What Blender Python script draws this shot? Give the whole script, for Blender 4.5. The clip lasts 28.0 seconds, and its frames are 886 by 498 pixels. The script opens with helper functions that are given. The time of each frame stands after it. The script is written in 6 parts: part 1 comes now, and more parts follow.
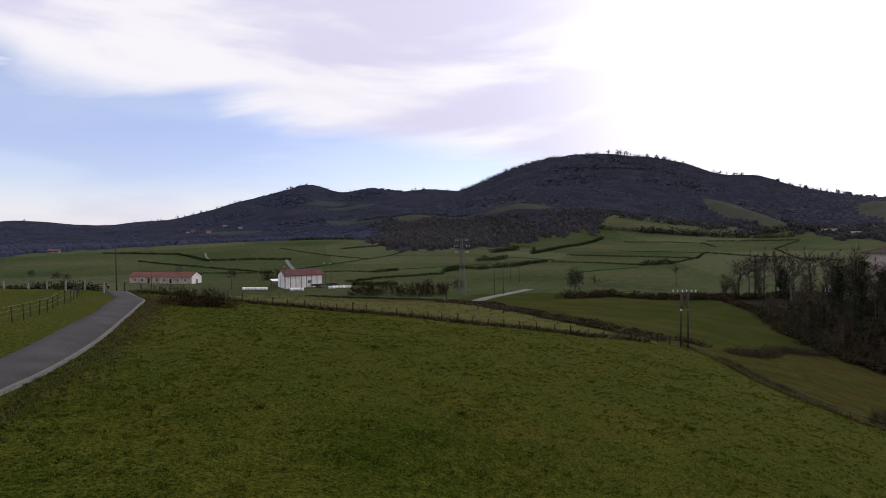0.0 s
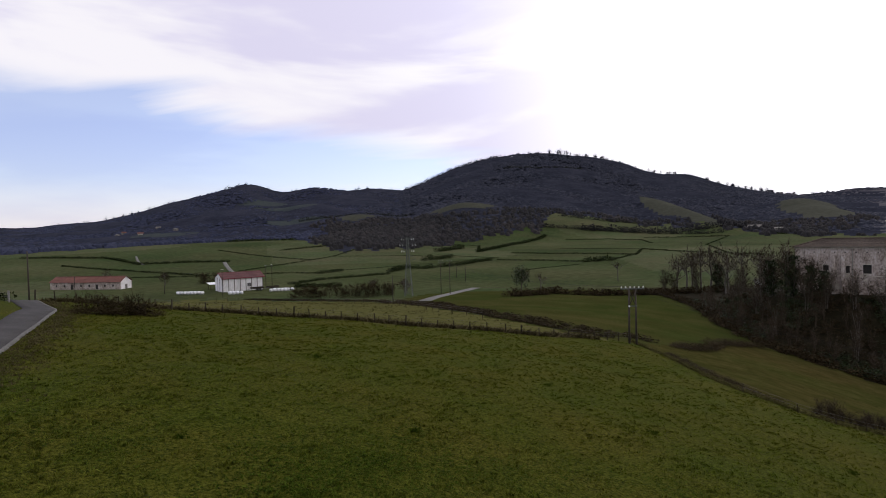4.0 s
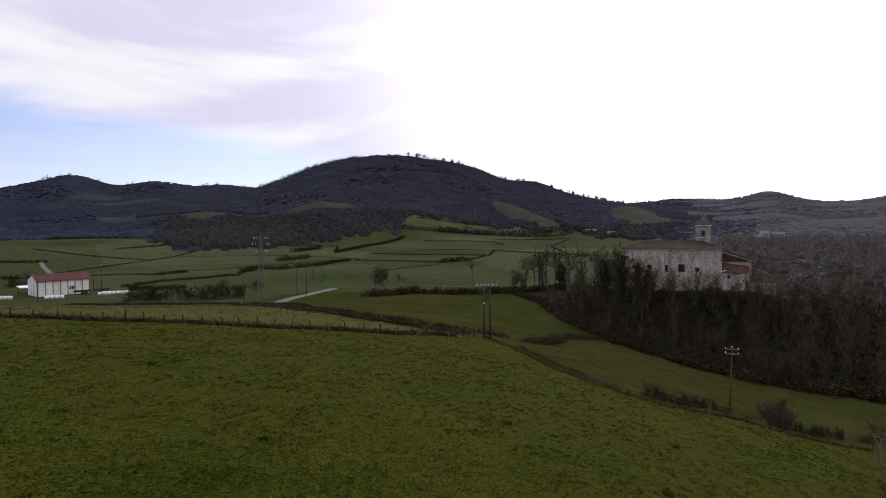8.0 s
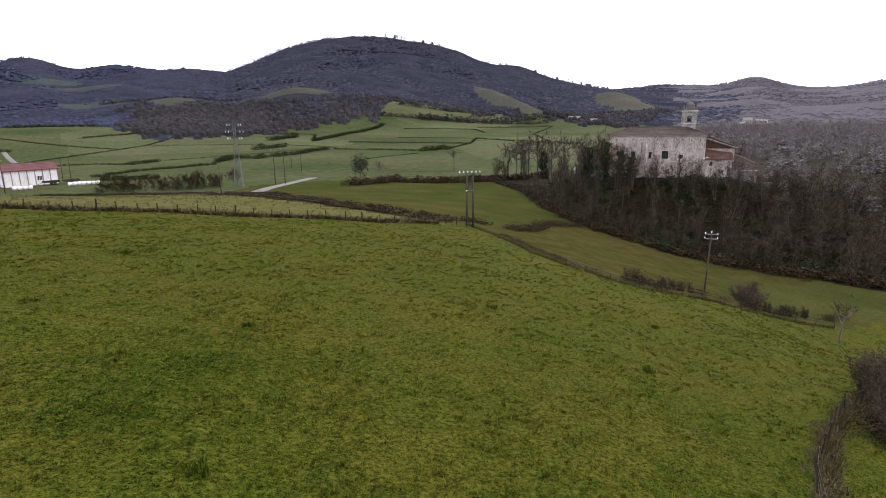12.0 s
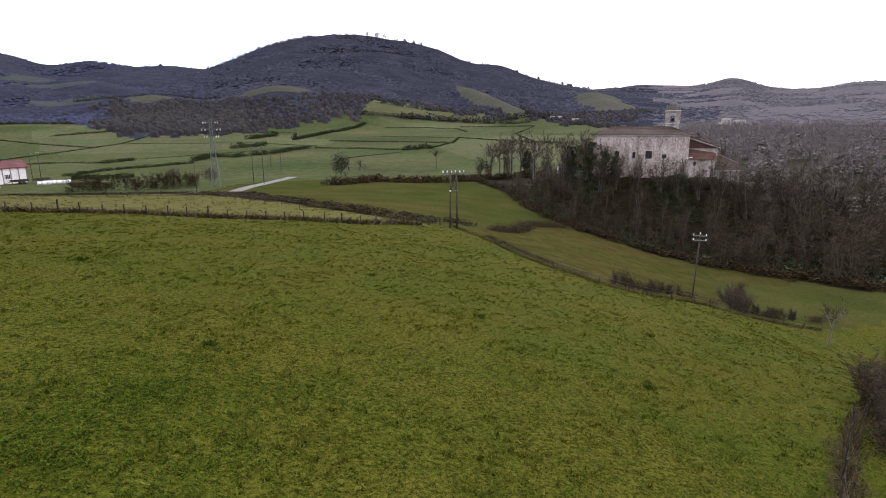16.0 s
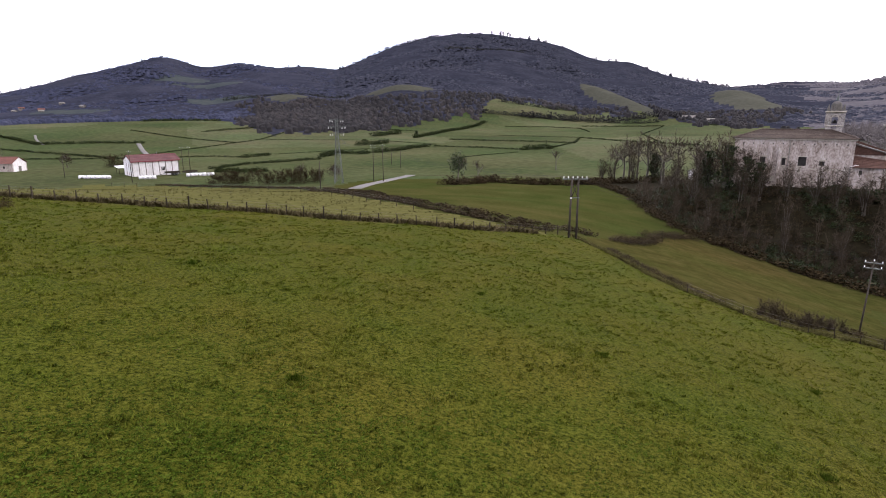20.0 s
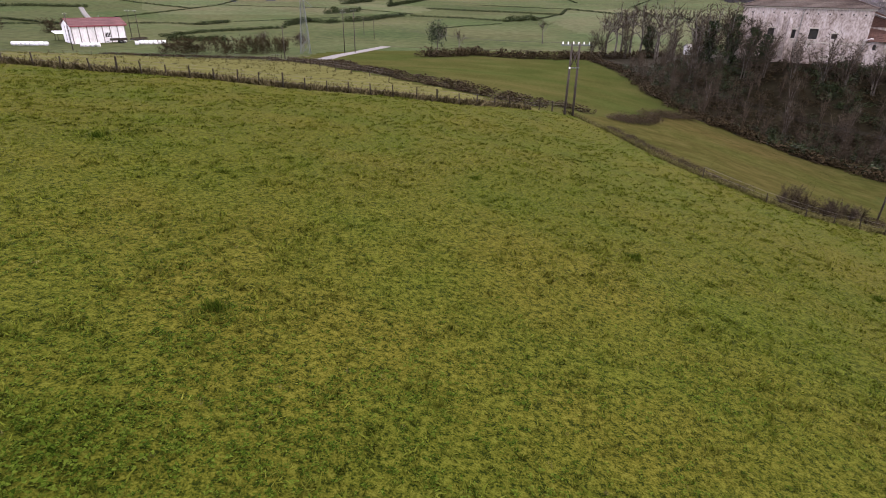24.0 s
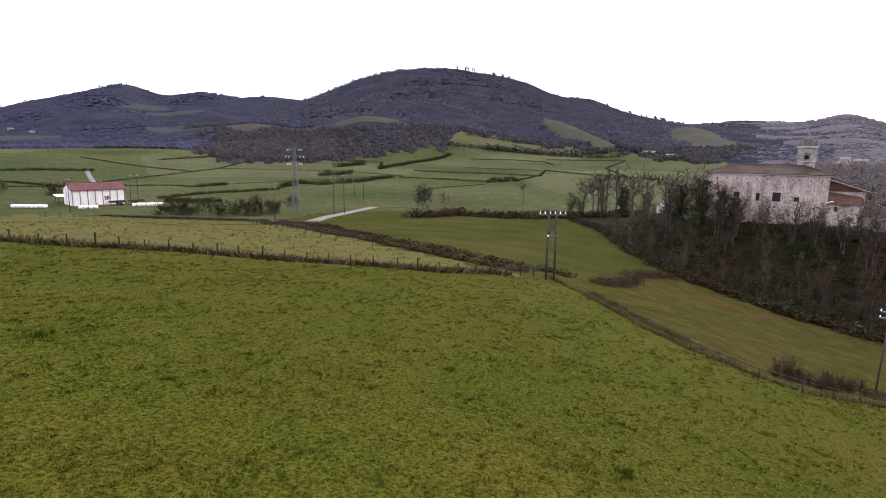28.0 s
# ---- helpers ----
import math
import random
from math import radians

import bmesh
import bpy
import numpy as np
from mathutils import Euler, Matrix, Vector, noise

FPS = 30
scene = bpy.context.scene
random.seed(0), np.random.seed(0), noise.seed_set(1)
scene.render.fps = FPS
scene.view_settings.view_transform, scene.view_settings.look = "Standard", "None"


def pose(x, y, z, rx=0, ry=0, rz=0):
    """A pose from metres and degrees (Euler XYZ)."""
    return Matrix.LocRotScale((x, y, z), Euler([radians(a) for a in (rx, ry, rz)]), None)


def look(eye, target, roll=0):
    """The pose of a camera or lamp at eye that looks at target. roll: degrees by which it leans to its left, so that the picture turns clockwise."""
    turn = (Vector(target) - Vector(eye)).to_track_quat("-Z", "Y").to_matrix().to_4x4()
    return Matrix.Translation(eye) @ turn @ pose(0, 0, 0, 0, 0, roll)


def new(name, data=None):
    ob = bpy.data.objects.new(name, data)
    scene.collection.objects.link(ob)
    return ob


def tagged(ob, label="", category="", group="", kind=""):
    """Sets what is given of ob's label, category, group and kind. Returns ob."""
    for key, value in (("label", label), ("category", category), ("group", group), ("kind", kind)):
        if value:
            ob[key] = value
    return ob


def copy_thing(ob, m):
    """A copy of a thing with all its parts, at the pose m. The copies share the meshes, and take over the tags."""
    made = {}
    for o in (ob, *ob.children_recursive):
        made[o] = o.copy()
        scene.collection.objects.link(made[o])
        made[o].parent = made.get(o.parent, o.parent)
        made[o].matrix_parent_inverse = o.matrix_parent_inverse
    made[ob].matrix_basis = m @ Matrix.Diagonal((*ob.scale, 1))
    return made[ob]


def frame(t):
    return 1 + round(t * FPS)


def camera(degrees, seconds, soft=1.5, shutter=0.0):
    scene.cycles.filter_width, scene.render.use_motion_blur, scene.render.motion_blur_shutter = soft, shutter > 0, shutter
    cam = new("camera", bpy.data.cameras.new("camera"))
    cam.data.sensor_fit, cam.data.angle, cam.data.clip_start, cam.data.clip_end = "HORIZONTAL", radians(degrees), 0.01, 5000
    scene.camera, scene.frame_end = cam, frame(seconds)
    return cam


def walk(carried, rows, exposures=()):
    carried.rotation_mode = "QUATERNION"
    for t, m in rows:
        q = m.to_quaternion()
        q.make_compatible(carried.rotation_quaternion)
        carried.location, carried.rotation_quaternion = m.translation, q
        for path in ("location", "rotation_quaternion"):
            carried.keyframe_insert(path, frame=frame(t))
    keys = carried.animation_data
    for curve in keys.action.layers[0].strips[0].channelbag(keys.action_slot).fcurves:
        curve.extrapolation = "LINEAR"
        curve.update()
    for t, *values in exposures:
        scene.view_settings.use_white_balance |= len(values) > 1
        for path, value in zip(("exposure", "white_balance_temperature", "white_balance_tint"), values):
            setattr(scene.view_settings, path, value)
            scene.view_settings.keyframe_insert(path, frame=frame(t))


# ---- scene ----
cam = camera(76.19, 28.0, soft=0.95)
PATH = (  # seconds, eye, then bearing to the left, pitch and lean in degrees
    (0, -0.15, 0.43, 10.26, 19.54, -1.56, -0.81),
    (0.5, -0.32, 0.87, 10.24, 19.34, -1.57, -0.78),
    (1, -0.50, 1.32, 10.21, 19.08, -1.57, -0.79),
    (1.5, -0.72, 1.77, 10.19, 18.87, -1.57, -0.73),
    (2, -0.93, 2.19, 10.17, 18.62, -1.56, -0.72),
    (2.5, -1.09, 2.52, 10.15, 18.37, -1.56, -0.68),
    (4.5, -1.28, 3.23, 10.17, 10.82, -1.82, -1.55),
    (5, -1.21, 3.51, 10.03, 6.68, -1.89, -1.39),
    (5.5, -1.27, 3.79, 9.87, 2.52, -1.93, -0.95),
    (6, -1.36, 3.96, 9.78, 1.32, -1.91, -0.75),
    (6.5, -1.42, 4.04, 9.75, 0.58, -1.89, -0.67),
    (7, -1.45, 4.07, 9.74, 0.23, -1.88, -0.65),
    (7.5, -1.45, 4.07, 9.74, -0.01, -1.87, -0.60),
    (8, -1.43, 4.06, 9.75, -0.27, -1.87, -0.59),
    (8.5, -1.40, 4.06, 9.74, -0.50, -1.86, -0.54),
    (9, -1.39, 4.04, 9.73, -0.78, -1.84, -0.51),
    (9.5, -1.40, 4.07, 9.70, -1.02, -1.83, -0.50),
    (10, -1.42, 4.23, 9.65, -1.28, -2.86, -0.46),
    (10.5, -1.44, 4.53, 9.59, -1.47, -5.87, -0.53),
    (11, -1.48, 4.87, 9.49, -1.65, -10.09, -0.69),
    (11.5, -1.56, 5.13, 9.38, -1.81, -13.03, -0.76),
    (12, -1.65, 5.28, 9.31, -2.10, -13.05, -0.68),
    (12.5, -1.72, 5.38, 9.28, -2.34, -13.06, -0.62),
    (14.5, -1.78, 6.17, 9.29, -3.27, -13.11, -0.41),
    (15, -1.72, 6.57, 9.28, -3.50, -13.13, -0.42),
    (15.5, -1.68, 7.07, 9.24, -3.70, -13.14, -0.43),
    (16, -1.66, 7.57, 9.14, -3.94, -13.13, -0.40),
    (16.5, -1.61, 8.06, 9.06, -4.14, -13.14, -0.34),
    (17, -1.49, 8.54, 9.07, -0.51, -13.12, -0.37),
    (17.5, -1.43, 8.92, 9.17, 4.70, -13.17, -0.28),
    (18, -1.45, 9.25, 9.23, 6.77, -13.18, -0.18),
    (18.5, -1.53, 9.62, 9.29, 7.59, -13.18, -0.13),
    (19, -1.62, 10.09, 9.37, 8.09, -13.19, -0.12),
    (19.5, -1.68, 10.64, 9.44, 8.05, -13.23, -0.09),
    (20, -1.72, 11.24, 9.50, 7.82, -13.24, -0.11),
    (20.5, -1.74, 11.91, 9.54, 7.60, -13.26, -0.10),
    (21, -1.76, 12.66, 9.52, 7.36, -13.27, -0.08),
    (21.5, -1.85, 13.53, 9.39, 7.12, -13.46, -0.05),
    (22, -1.99, 14.56, 9.08, 6.88, -17.00, -0.09),
    (22.5, -2.16, 15.58, 8.68, 6.63, -24.85, -0.36),
    (24.5, -3.22, 18.18, 7.33, 4.85, -25.04, 1.24),
    (25, -3.24, 18.78, 7.32, 4.62, -24.92, 1.27),
    (25.5, -3.14, 19.24, 7.46, 4.51, -25.01, 1.29),
    (26, -2.99, 19.63, 7.76, 4.40, -24.00, 1.23),
    (26.5, -2.80, 19.97, 8.13, 4.39, -22.32, 1.20),
    (27, -2.58, 20.18, 8.47, 4.36, -18.92, 1.05),
    (27.5, -2.53, 20.02, 8.70, 4.38, -15.18, 0.90),
    (28, -2.50, 19.76, 8.93, 4.26, -10.06, 0.75),
)
ROWS = []
for t, x, y, z, turn, pitch, lean in PATH:
    ROWS.append((t, pose(x, y, z, 0, 0, turn) @ pose(0, 0, 0, 90 + pitch) @ pose(0, 0, 0, 0, 0, lean)))
walk(cam, ROWS, exposures=((0, -0.70, 6500, 10), (10.2, -0.70, 6500, 10), (11.4, 0.25, 6500, 11), (12.3, 0.62, 6500, 12), (17, 0.57, 6500, 13), (21, 0.58, 6550, 16), (22, 0.7, 6550, 17), (24.5, 1.05, 6600, 21), (26, 1.08, 6600, 22), (27, 1.22, 6600, 21), (28, 0.66, 6600, 18)))

# ---- sky and sun ----
SUN_TURN, SUN_UP = 32, 24   # bearing to the right of +y, and height, in degrees
world = bpy.data.worlds.new("sky")
scene.world = world
world.use_nodes = True
wn, wl = world.node_tree.nodes, world.node_tree.links
wn.clear()
w_out, w_bg = wn.new("ShaderNodeOutputWorld"), wn.new("ShaderNodeBackground")
w_sky = wn.new("ShaderNodeTexSky")
w_sky.sky_type, w_sky.sun_disc = "NISHITA", False
w_sky.sun_elevation, w_sky.sun_rotation = radians(SUN_UP), radians(SUN_TURN)
w_sky.air_density, w_sky.dust_density, w_sky.ozone_density = 1.0, 0.4, 3.5
w_co = wn.new("ShaderNodeTexCoord")
w_sep = wn.new("ShaderNodeSeparateXYZ")
wl.new(w_co.outputs["Generated"], w_sep.inputs[0])


def w_math(op, a, b=None):
    n = wn.new("ShaderNodeMath")
    n.operation = op
    for k, v in enumerate((a, b)):
        if v is None:
            continue
        if isinstance(v, (int, float)):
            n.inputs[k].default_value = v
        else:
            wl.new(v, n.inputs[k])
    return n.outputs[0]


# the cloud sheet lies on a high plane, so that it draws together towards the horizon
w_lift = w_math("ADD", w_math("MAXIMUM", w_sep.outputs[2], 0.0), 0.16)
w_cmb = wn.new("ShaderNodeCombineXYZ")
wl.new(w_math("DIVIDE", w_sep.outputs[0], w_lift), w_cmb.inputs[0])
wl.new(w_math("DIVIDE", w_sep.outputs[1], w_lift), w_cmb.inputs[1])
w_map = wn.new("ShaderNodeMapping")
w_map.inputs["Scale"].default_value = (0.55, 1.5, 1)
w_map.inputs["Rotation"].default_value = (0, 0, radians(-14))
wl.new(w_cmb.outputs[0], w_map.inputs[0])
w_noise = wn.new("ShaderNodeTexNoise")
w_noise.inputs["Scale"].default_value, w_noise.inputs["Detail"].default_value, w_noise.inputs["Distortion"].default_value = 0.8, 7, 0.6
w_noise.inputs["Roughness"].default_value = 0.5
wl.new(w_map.outputs[0], w_noise.inputs["Vector"])
# the sheet covers the sun's side and the height; its lower edge slants, with thin streaks under it
w_edge = w_math("ADD", w_math("ADD", w_sep.outputs[2], w_math("MULTIPLY", w_sep.outputs[0], 0.25)), w_math("MULTIPLY", w_math("SUBTRACT", w_noise.outputs["Fac"], 0.5), 0.30))


def w_range(v, a, b, low=0.0, high=1.0):
    n = wn.new("ShaderNodeMapRange")
    n.interpolation_type = "SMOOTHSTEP"
    for key, value in (("From Min", a), ("From Max", b), ("To Min", low), ("To Max", high)):
        n.inputs[key].default_value = value
    wl.new(v, n.inputs["Value"])
    return n.outputs["Result"]


def w_streaks(scale, shift, detail):
    m = wn.new("ShaderNodeMapping")
    m.inputs["Scale"].default_value, m.inputs["Location"].default_value = scale, shift
    wl.new(w_co.outputs["Generated"], m.inputs[0])
    n = wn.new("ShaderNodeTexNoise")
    n.inputs["Scale"].default_value, n.inputs["Detail"].default_value, n.inputs["Distortion"].default_value = 1.0, detail, 0.35
    wl.new(m.outputs[0], n.inputs["Vector"])
    return n.outputs["Fac"]


w_sheet = w_range(w_edge, -0.005, 0.10)
w_wisps = w_math("MULTIPLY", w_range(w_streaks((2.6, 2.6, 17), (1.3, 0.4, 0.2), 4), 0.57, 0.70), 0.8)
w_low = w_math("MULTIPLY", w_range(w_sep.outputs[2], 0.16, 0.02), 0.62)
w_cover = w_math("MAXIMUM", w_math("MAXIMUM", w_sheet, w_wisps), w_math("MAXIMUM", w_low, 0.30))
w_mix = wn.new("ShaderNodeMix")
w_mix.data_type = "RGBA"
w_gain = wn.new("ShaderNodeVectorMath")
w_gain.operation = "MULTIPLY"
w_gain.inputs[1].default_value = (0.285, 0.25, 0.295)
wl.new(w_sky.outputs[0], w_gain.inputs[0])
wl.new(w_cover, w_mix.inputs["Factor"])
wl.new(w_gain.outputs[0], w_mix.inputs["A"])
# thick lavender-grey folds in the sheet away from the sun, brighter cloud round it
w_folds = w_math("MULTIPLY", w_range(w_streaks((2.2, 2.2, 10), (0.2, 2.1, 0.7), 5), 0.42, 0.60), w_range(w_sep.outputs[0], 0.12, -0.25, 0.0, 1.0))
w_tone = wn.new("ShaderNodeMix")
w_tone.data_type = "RGBA"
w_tone.inputs["A"].default_value, w_tone.inputs["B"].default_value = (1.52, 1.48, 1.57, 1), (1.17, 1.12, 1.42, 1)
wl.new(w_folds, w_tone.inputs["Factor"])
w_dot = wn.new("ShaderNodeVectorMath")
w_dot.operation = "DOT_PRODUCT"
w_dot.inputs[1].default_value = (math.sin(radians(SUN_TURN)) * math.cos(radians(SUN_UP)), math.cos(radians(SUN_TURN)) * math.cos(radians(SUN_UP)), math.sin(radians(SUN_UP)))
wl.new(w_co.outputs["Generated"], w_dot.inputs[0])
w_glow = w_math("ADD", w_math("MULTIPLY", w_math("POWER", w_math("MAXIMUM", w_dot.outputs["Value"], 0.0), 7.0), 0.9), 1.0)
w_scale = wn.new("ShaderNodeVectorMath")
w_scale.operation = "SCALE"
wl.new(w_tone.outputs["Result"], w_scale.inputs[0])
wl.new(w_glow, w_scale.inputs["Scale"])
wl.new(w_scale.outputs[0], w_mix.inputs["B"])
wl.new(w_mix.outputs["Result"], w_bg.inputs["Color"])
w_bg.inputs["Strength"].default_value = 1.0
wl.new(w_bg.outputs[0], w_out.inputs["Surface"])

sun = new("sun", bpy.data.lights.new("sun", "SUN"))
sun.data.energy, sun.data.angle, sun.data.color = 0.7, radians(14), (1.0, 0.95, 0.88)
a, e = radians(SUN_TURN), radians(SUN_UP)
sun.matrix_world = look((300 * math.sin(a) * math.cos(e), 300 * math.cos(a) * math.cos(e), 300 * math.sin(e)), (0, 0, 0))


# ---- materials ----
def material(name, stops, scale=1.0, fine=20.0, rough=0.9, bump=0.3, metal=0.0, detail=6.0, random_tint=0.0, island=0.0, spread=(0.3, 0.7), stretch=(1, 1, 1), depth=0.05, sheen=0.5, patch=None):
    """A surface whose colour runs through stops by two sizes of noise, with relief and uneven gloss."""
    m = bpy.data.materials.new(name)
    m.use_nodes = True
    n, l = m.node_tree.nodes, m.node_tree.links
    b = n["Principled BSDF"]
    co = n.new("ShaderNodeTexCoord")
    mp = n.new("ShaderNodeMapping")
    mp.inputs["Scale"].default_value = stretch
    l.new(co.outputs["Object"], mp.inputs[0])

    def noise_node(s, d):
        t = n.new("ShaderNodeTexNoise")
        t.inputs["Scale"].default_value, t.inputs["Detail"].default_value = s, d
        l.new(mp.outputs[0], t.inputs["Vector"])
        return t.outputs["Fac"]

    big, small = noise_node(scale, detail), noise_node(fine, 4)
    mix = n.new("ShaderNodeMath")
    mix.operation = "MULTIPLY_ADD"
    l.new(small, mix.inputs[0])
    mix.inputs[1].default_value = 0.5
    half = n.new("ShaderNodeMath")
    half.operation = "MULTIPLY"
    l.new(big, half.inputs[0])
    half.inputs[1].default_value = 0.5
    l.new(half.outputs[0], mix.inputs[2])
    value = mix.outputs[0]
    if random_tint or island:
        info = n.new("ShaderNodeObjectInfo" if random_tint else "ShaderNodeNewGeometry")
        add = n.new("ShaderNodeMath")
        add.operation = "MULTIPLY_ADD"
        l.new(info.outputs["Random" if random_tint else "Random Per Island"], add.inputs[0])
        add.inputs[1].default_value = random_tint or island
        sub = n.new("ShaderNodeMath")
        sub.operation = "SUBTRACT"
        l.new(value, sub.inputs[0])
        sub.inputs[1].default_value = (random_tint or island) / 2
        l.new(sub.outputs[0], add.inputs[2])
        value = add.outputs[0]
    ramp = n.new("ShaderNodeValToRGB")
    el = ramp.color_ramp.elements
    while len(el) < len(stops):
        el.new(0.5)
    for k, c in enumerate(stops):
        el[k].position = spread[0] + (spread[1] - spread[0]) * k / max(len(stops) - 1, 1)
        el[k].color = (*c, 1)
    l.new(value, ramp.inputs[0])
    colour = ramp.outputs[0]
    if patch:
        # broad patches of two tints: size of the noise, then the two colour factors
        drift = n.new("ShaderNodeTexNoise")
        drift.inputs["Scale"].default_value, drift.inputs["Detail"].default_value, drift.inputs["Roughness"].default_value = patch[0], 5, 0.62
        l.new(co.outputs["Object"], drift.inputs["Vector"])
        span = n.new("ShaderNodeMapRange")
        span.inputs["From Min"].default_value, span.inputs["From Max"].default_value = 0.36, 0.64
        l.new(drift.outputs["Fac"], span.inputs["Value"])
        tint = n.new("ShaderNodeMix")
        tint.data_type = "RGBA"
        tint.inputs["A"].default_value, tint.inputs["B"].default_value = (*patch[1], 1), (*patch[2], 1)
        l.new(span.outputs["Result"], tint.inputs["Factor"])
        times = n.new("ShaderNodeVectorMath")
        times.operation = "MULTIPLY"
        l.new(colour, times.inputs[0])
        l.new(tint.outputs["Result"], times.inputs[1])
        colour = times.outputs[0]
    l.new(colour, b.inputs["Base Color"])
    b.inputs["Roughness"].default_value, b.inputs["Metallic"].default_value = rough, metal
    b.inputs["Specular IOR Level"].default_value = sheen
    if bump:
        bp = n.new("ShaderNodeBump")
        bp.inputs["Strength"].default_value, bp.inputs["Distance"].default_value = bump, depth
        l.new(value, bp.inputs["Height"])
        l.new(bp.outputs[0], b.inputs["Normal"])
    return m


GRASS = material("pasture_grass", ((0.0095, 0.0138, 0.0016), (0.0325, 0.0385, 0.0043), (0.055, 0.0585, 0.0073), (0.075, 0.079, 0.012)), 7.0, 24.0, bump=1.0, depth=0.08, spread=(0.40, 0.61), sheen=0.015, patch=(0.16, (1.20, 1.06, 1.13), (0.90, 1.0, 0.88)))
DRY = material("dry_grass", ((0.042, 0.042, 0.012), (0.068, 0.067, 0.020), (0.098, 0.092, 0.034)), 0.5, 3.5, bump=0.6, depth=0.1, sheen=0.005)
# blue is raised in both far meadow colours to paint in valley haze
MEADOW = material("valley_meadow", ((0.030, 0.039, 0.014), (0.045, 0.055, 0.020), (0.062, 0.069, 0.029)), 0.012, 0.4, bump=0.3, depth=0.2, spread=(0.38, 0.62), sheen=0.005, patch=(0.02, (1.15, 1.03, 1.2), (0.82, 0.98, 0.95)))
MEADOW_PALE = material("pale_meadow", ((0.042, 0.049, 0.020), (0.060, 0.067, 0.029), (0.080, 0.084, 0.040)), 0.012, 0.4, bump=0.3, depth=0.2, spread=(0.38, 0.62), sheen=0.005, patch=(0.02, (1.15, 1.03, 1.2), (0.82, 0.98, 0.95)))
MEADOW_NEAR = material("grazed_valley_meadow", ((0.024, 0.028, 0.008), (0.037, 0.041, 0.012), (0.052, 0.055, 0.018)), 0.12, 2.2, bump=0.25, depth=0.12, spread=(0.28, 0.72), sheen=0, patch=(0.05, (1.15, 1.03, 1.1), (0.85, 0.98, 0.9)))
MEADOW_WET = material("low_meadow", ((0.026, 0.026, 0.009), (0.039, 0.038, 0.013), (0.056, 0.053, 0.020)), 0.3, 0.8, bump=0.6, depth=0.12, sheen=0, patch=(0.035, (1.18, 1.0, 1.0), (0.9, 1.0, 0.8)))
# distance haze is painted into the wood floors: bluer west, paler and lilac east
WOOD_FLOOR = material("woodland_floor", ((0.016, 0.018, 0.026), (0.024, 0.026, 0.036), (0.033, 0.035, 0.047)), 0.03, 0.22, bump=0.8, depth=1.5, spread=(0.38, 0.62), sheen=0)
WOOD_FLOOR_WEST = material("haze_blue_western_floor", ((0.012, 0.014, 0.023), (0.020, 0.022, 0.034), (0.030, 0.032, 0.046)), 0.03, 0.22, bump=0.8, depth=1.5, spread=(0.38, 0.62), sheen=0.01)
WOOD_FLOOR_EAST = material("haze_pale_eastern_floor", ((0.049, 0.046, 0.054), (0.063, 0.059, 0.068), (0.080, 0.075, 0.085)), 0.03, 0.22, bump=0.8, depth=1.5, sheen=0.01)
# both hill grasses have blue added to their colour for haze
HILL_GRASS_WEST = material("haze_blue_hill_grass", ((0.025, 0.032, 0.034), (0.034, 0.042, 0.042), (0.046, 0.054, 0.050)), 0.03, 0.15, bump=0.4, depth=0.4, sheen=0.01)
HILL_GRASS = material("hill_grass", ((0.034, 0.036, 0.027), (0.046, 0.048, 0.036), (0.063, 0.064, 0.048)), 0.02, 0.2, bump=0.4, depth=0.4, sheen=0.005)
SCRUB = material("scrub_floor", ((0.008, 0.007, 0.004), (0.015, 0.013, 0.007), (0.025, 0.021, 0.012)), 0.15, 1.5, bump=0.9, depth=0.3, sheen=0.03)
TARMAC = material("worn_tarmac", ((0.032, 0.030, 0.029), (0.050, 0.047, 0.046), (0.075, 0.071, 0.068)), 0.5, 12, rough=0.9, bump=0.3, depth=0.01, sheen=0.1)
PATH_EARTH = material("worn_grass_path", ((0.035, 0.036, 0.016), (0.055, 0.054, 0.027), (0.085, 0.080, 0.045)), 0.2, 3, bump=0.3, depth=0.03, sheen=0.02)
TRACK = material("gravel_track", ((0.07, 0.068, 0.06), (0.10, 0.095, 0.086), (0.14, 0.13, 0.12)), 0.2, 3, bump=0.3, depth=0.03)


# ---- lie of the land ----
def smooth(a, b, v):
    u = np.clip((v - a) / (b - a), 0, 1)
    return u * u * (3 - 2 * u)


def patchy(x, y, size, seed=0):
    """Smooth random patches between 0 and 1, about size metres across."""
    table = np.random.default_rng(900 + seed).random((64, 64))
    total = 0.0
    for octave, weight in ((1, 0.62), (2.3, 0.38)):
        u, v = np.asarray(x) * octave / size + 31.7, np.asarray(y) * octave / size + 17.3
        i, j = np.floor(u).astype(int), np.floor(v).astype(int)
        f, g = u - i, v - j
        f, g = f * f * (3 - 2 * f), g * g * (3 - 2 * g)
        i, j, i1, j1 = i % 64, j % 64, (i + 1) % 64, (j + 1) % 64
        total = total + weight * ((table[i, j] * (1 - f) + table[i1, j] * f) * (1 - g) + (table[i, j1] * (1 - f) + table[i1, j1] * f) * g)
    return total


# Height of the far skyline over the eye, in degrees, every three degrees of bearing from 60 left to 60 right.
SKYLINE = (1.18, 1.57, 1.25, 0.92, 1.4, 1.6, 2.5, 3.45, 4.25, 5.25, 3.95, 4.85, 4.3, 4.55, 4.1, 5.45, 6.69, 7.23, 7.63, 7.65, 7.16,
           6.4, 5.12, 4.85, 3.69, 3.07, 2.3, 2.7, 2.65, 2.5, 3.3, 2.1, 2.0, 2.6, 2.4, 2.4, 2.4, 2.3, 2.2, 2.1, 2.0)


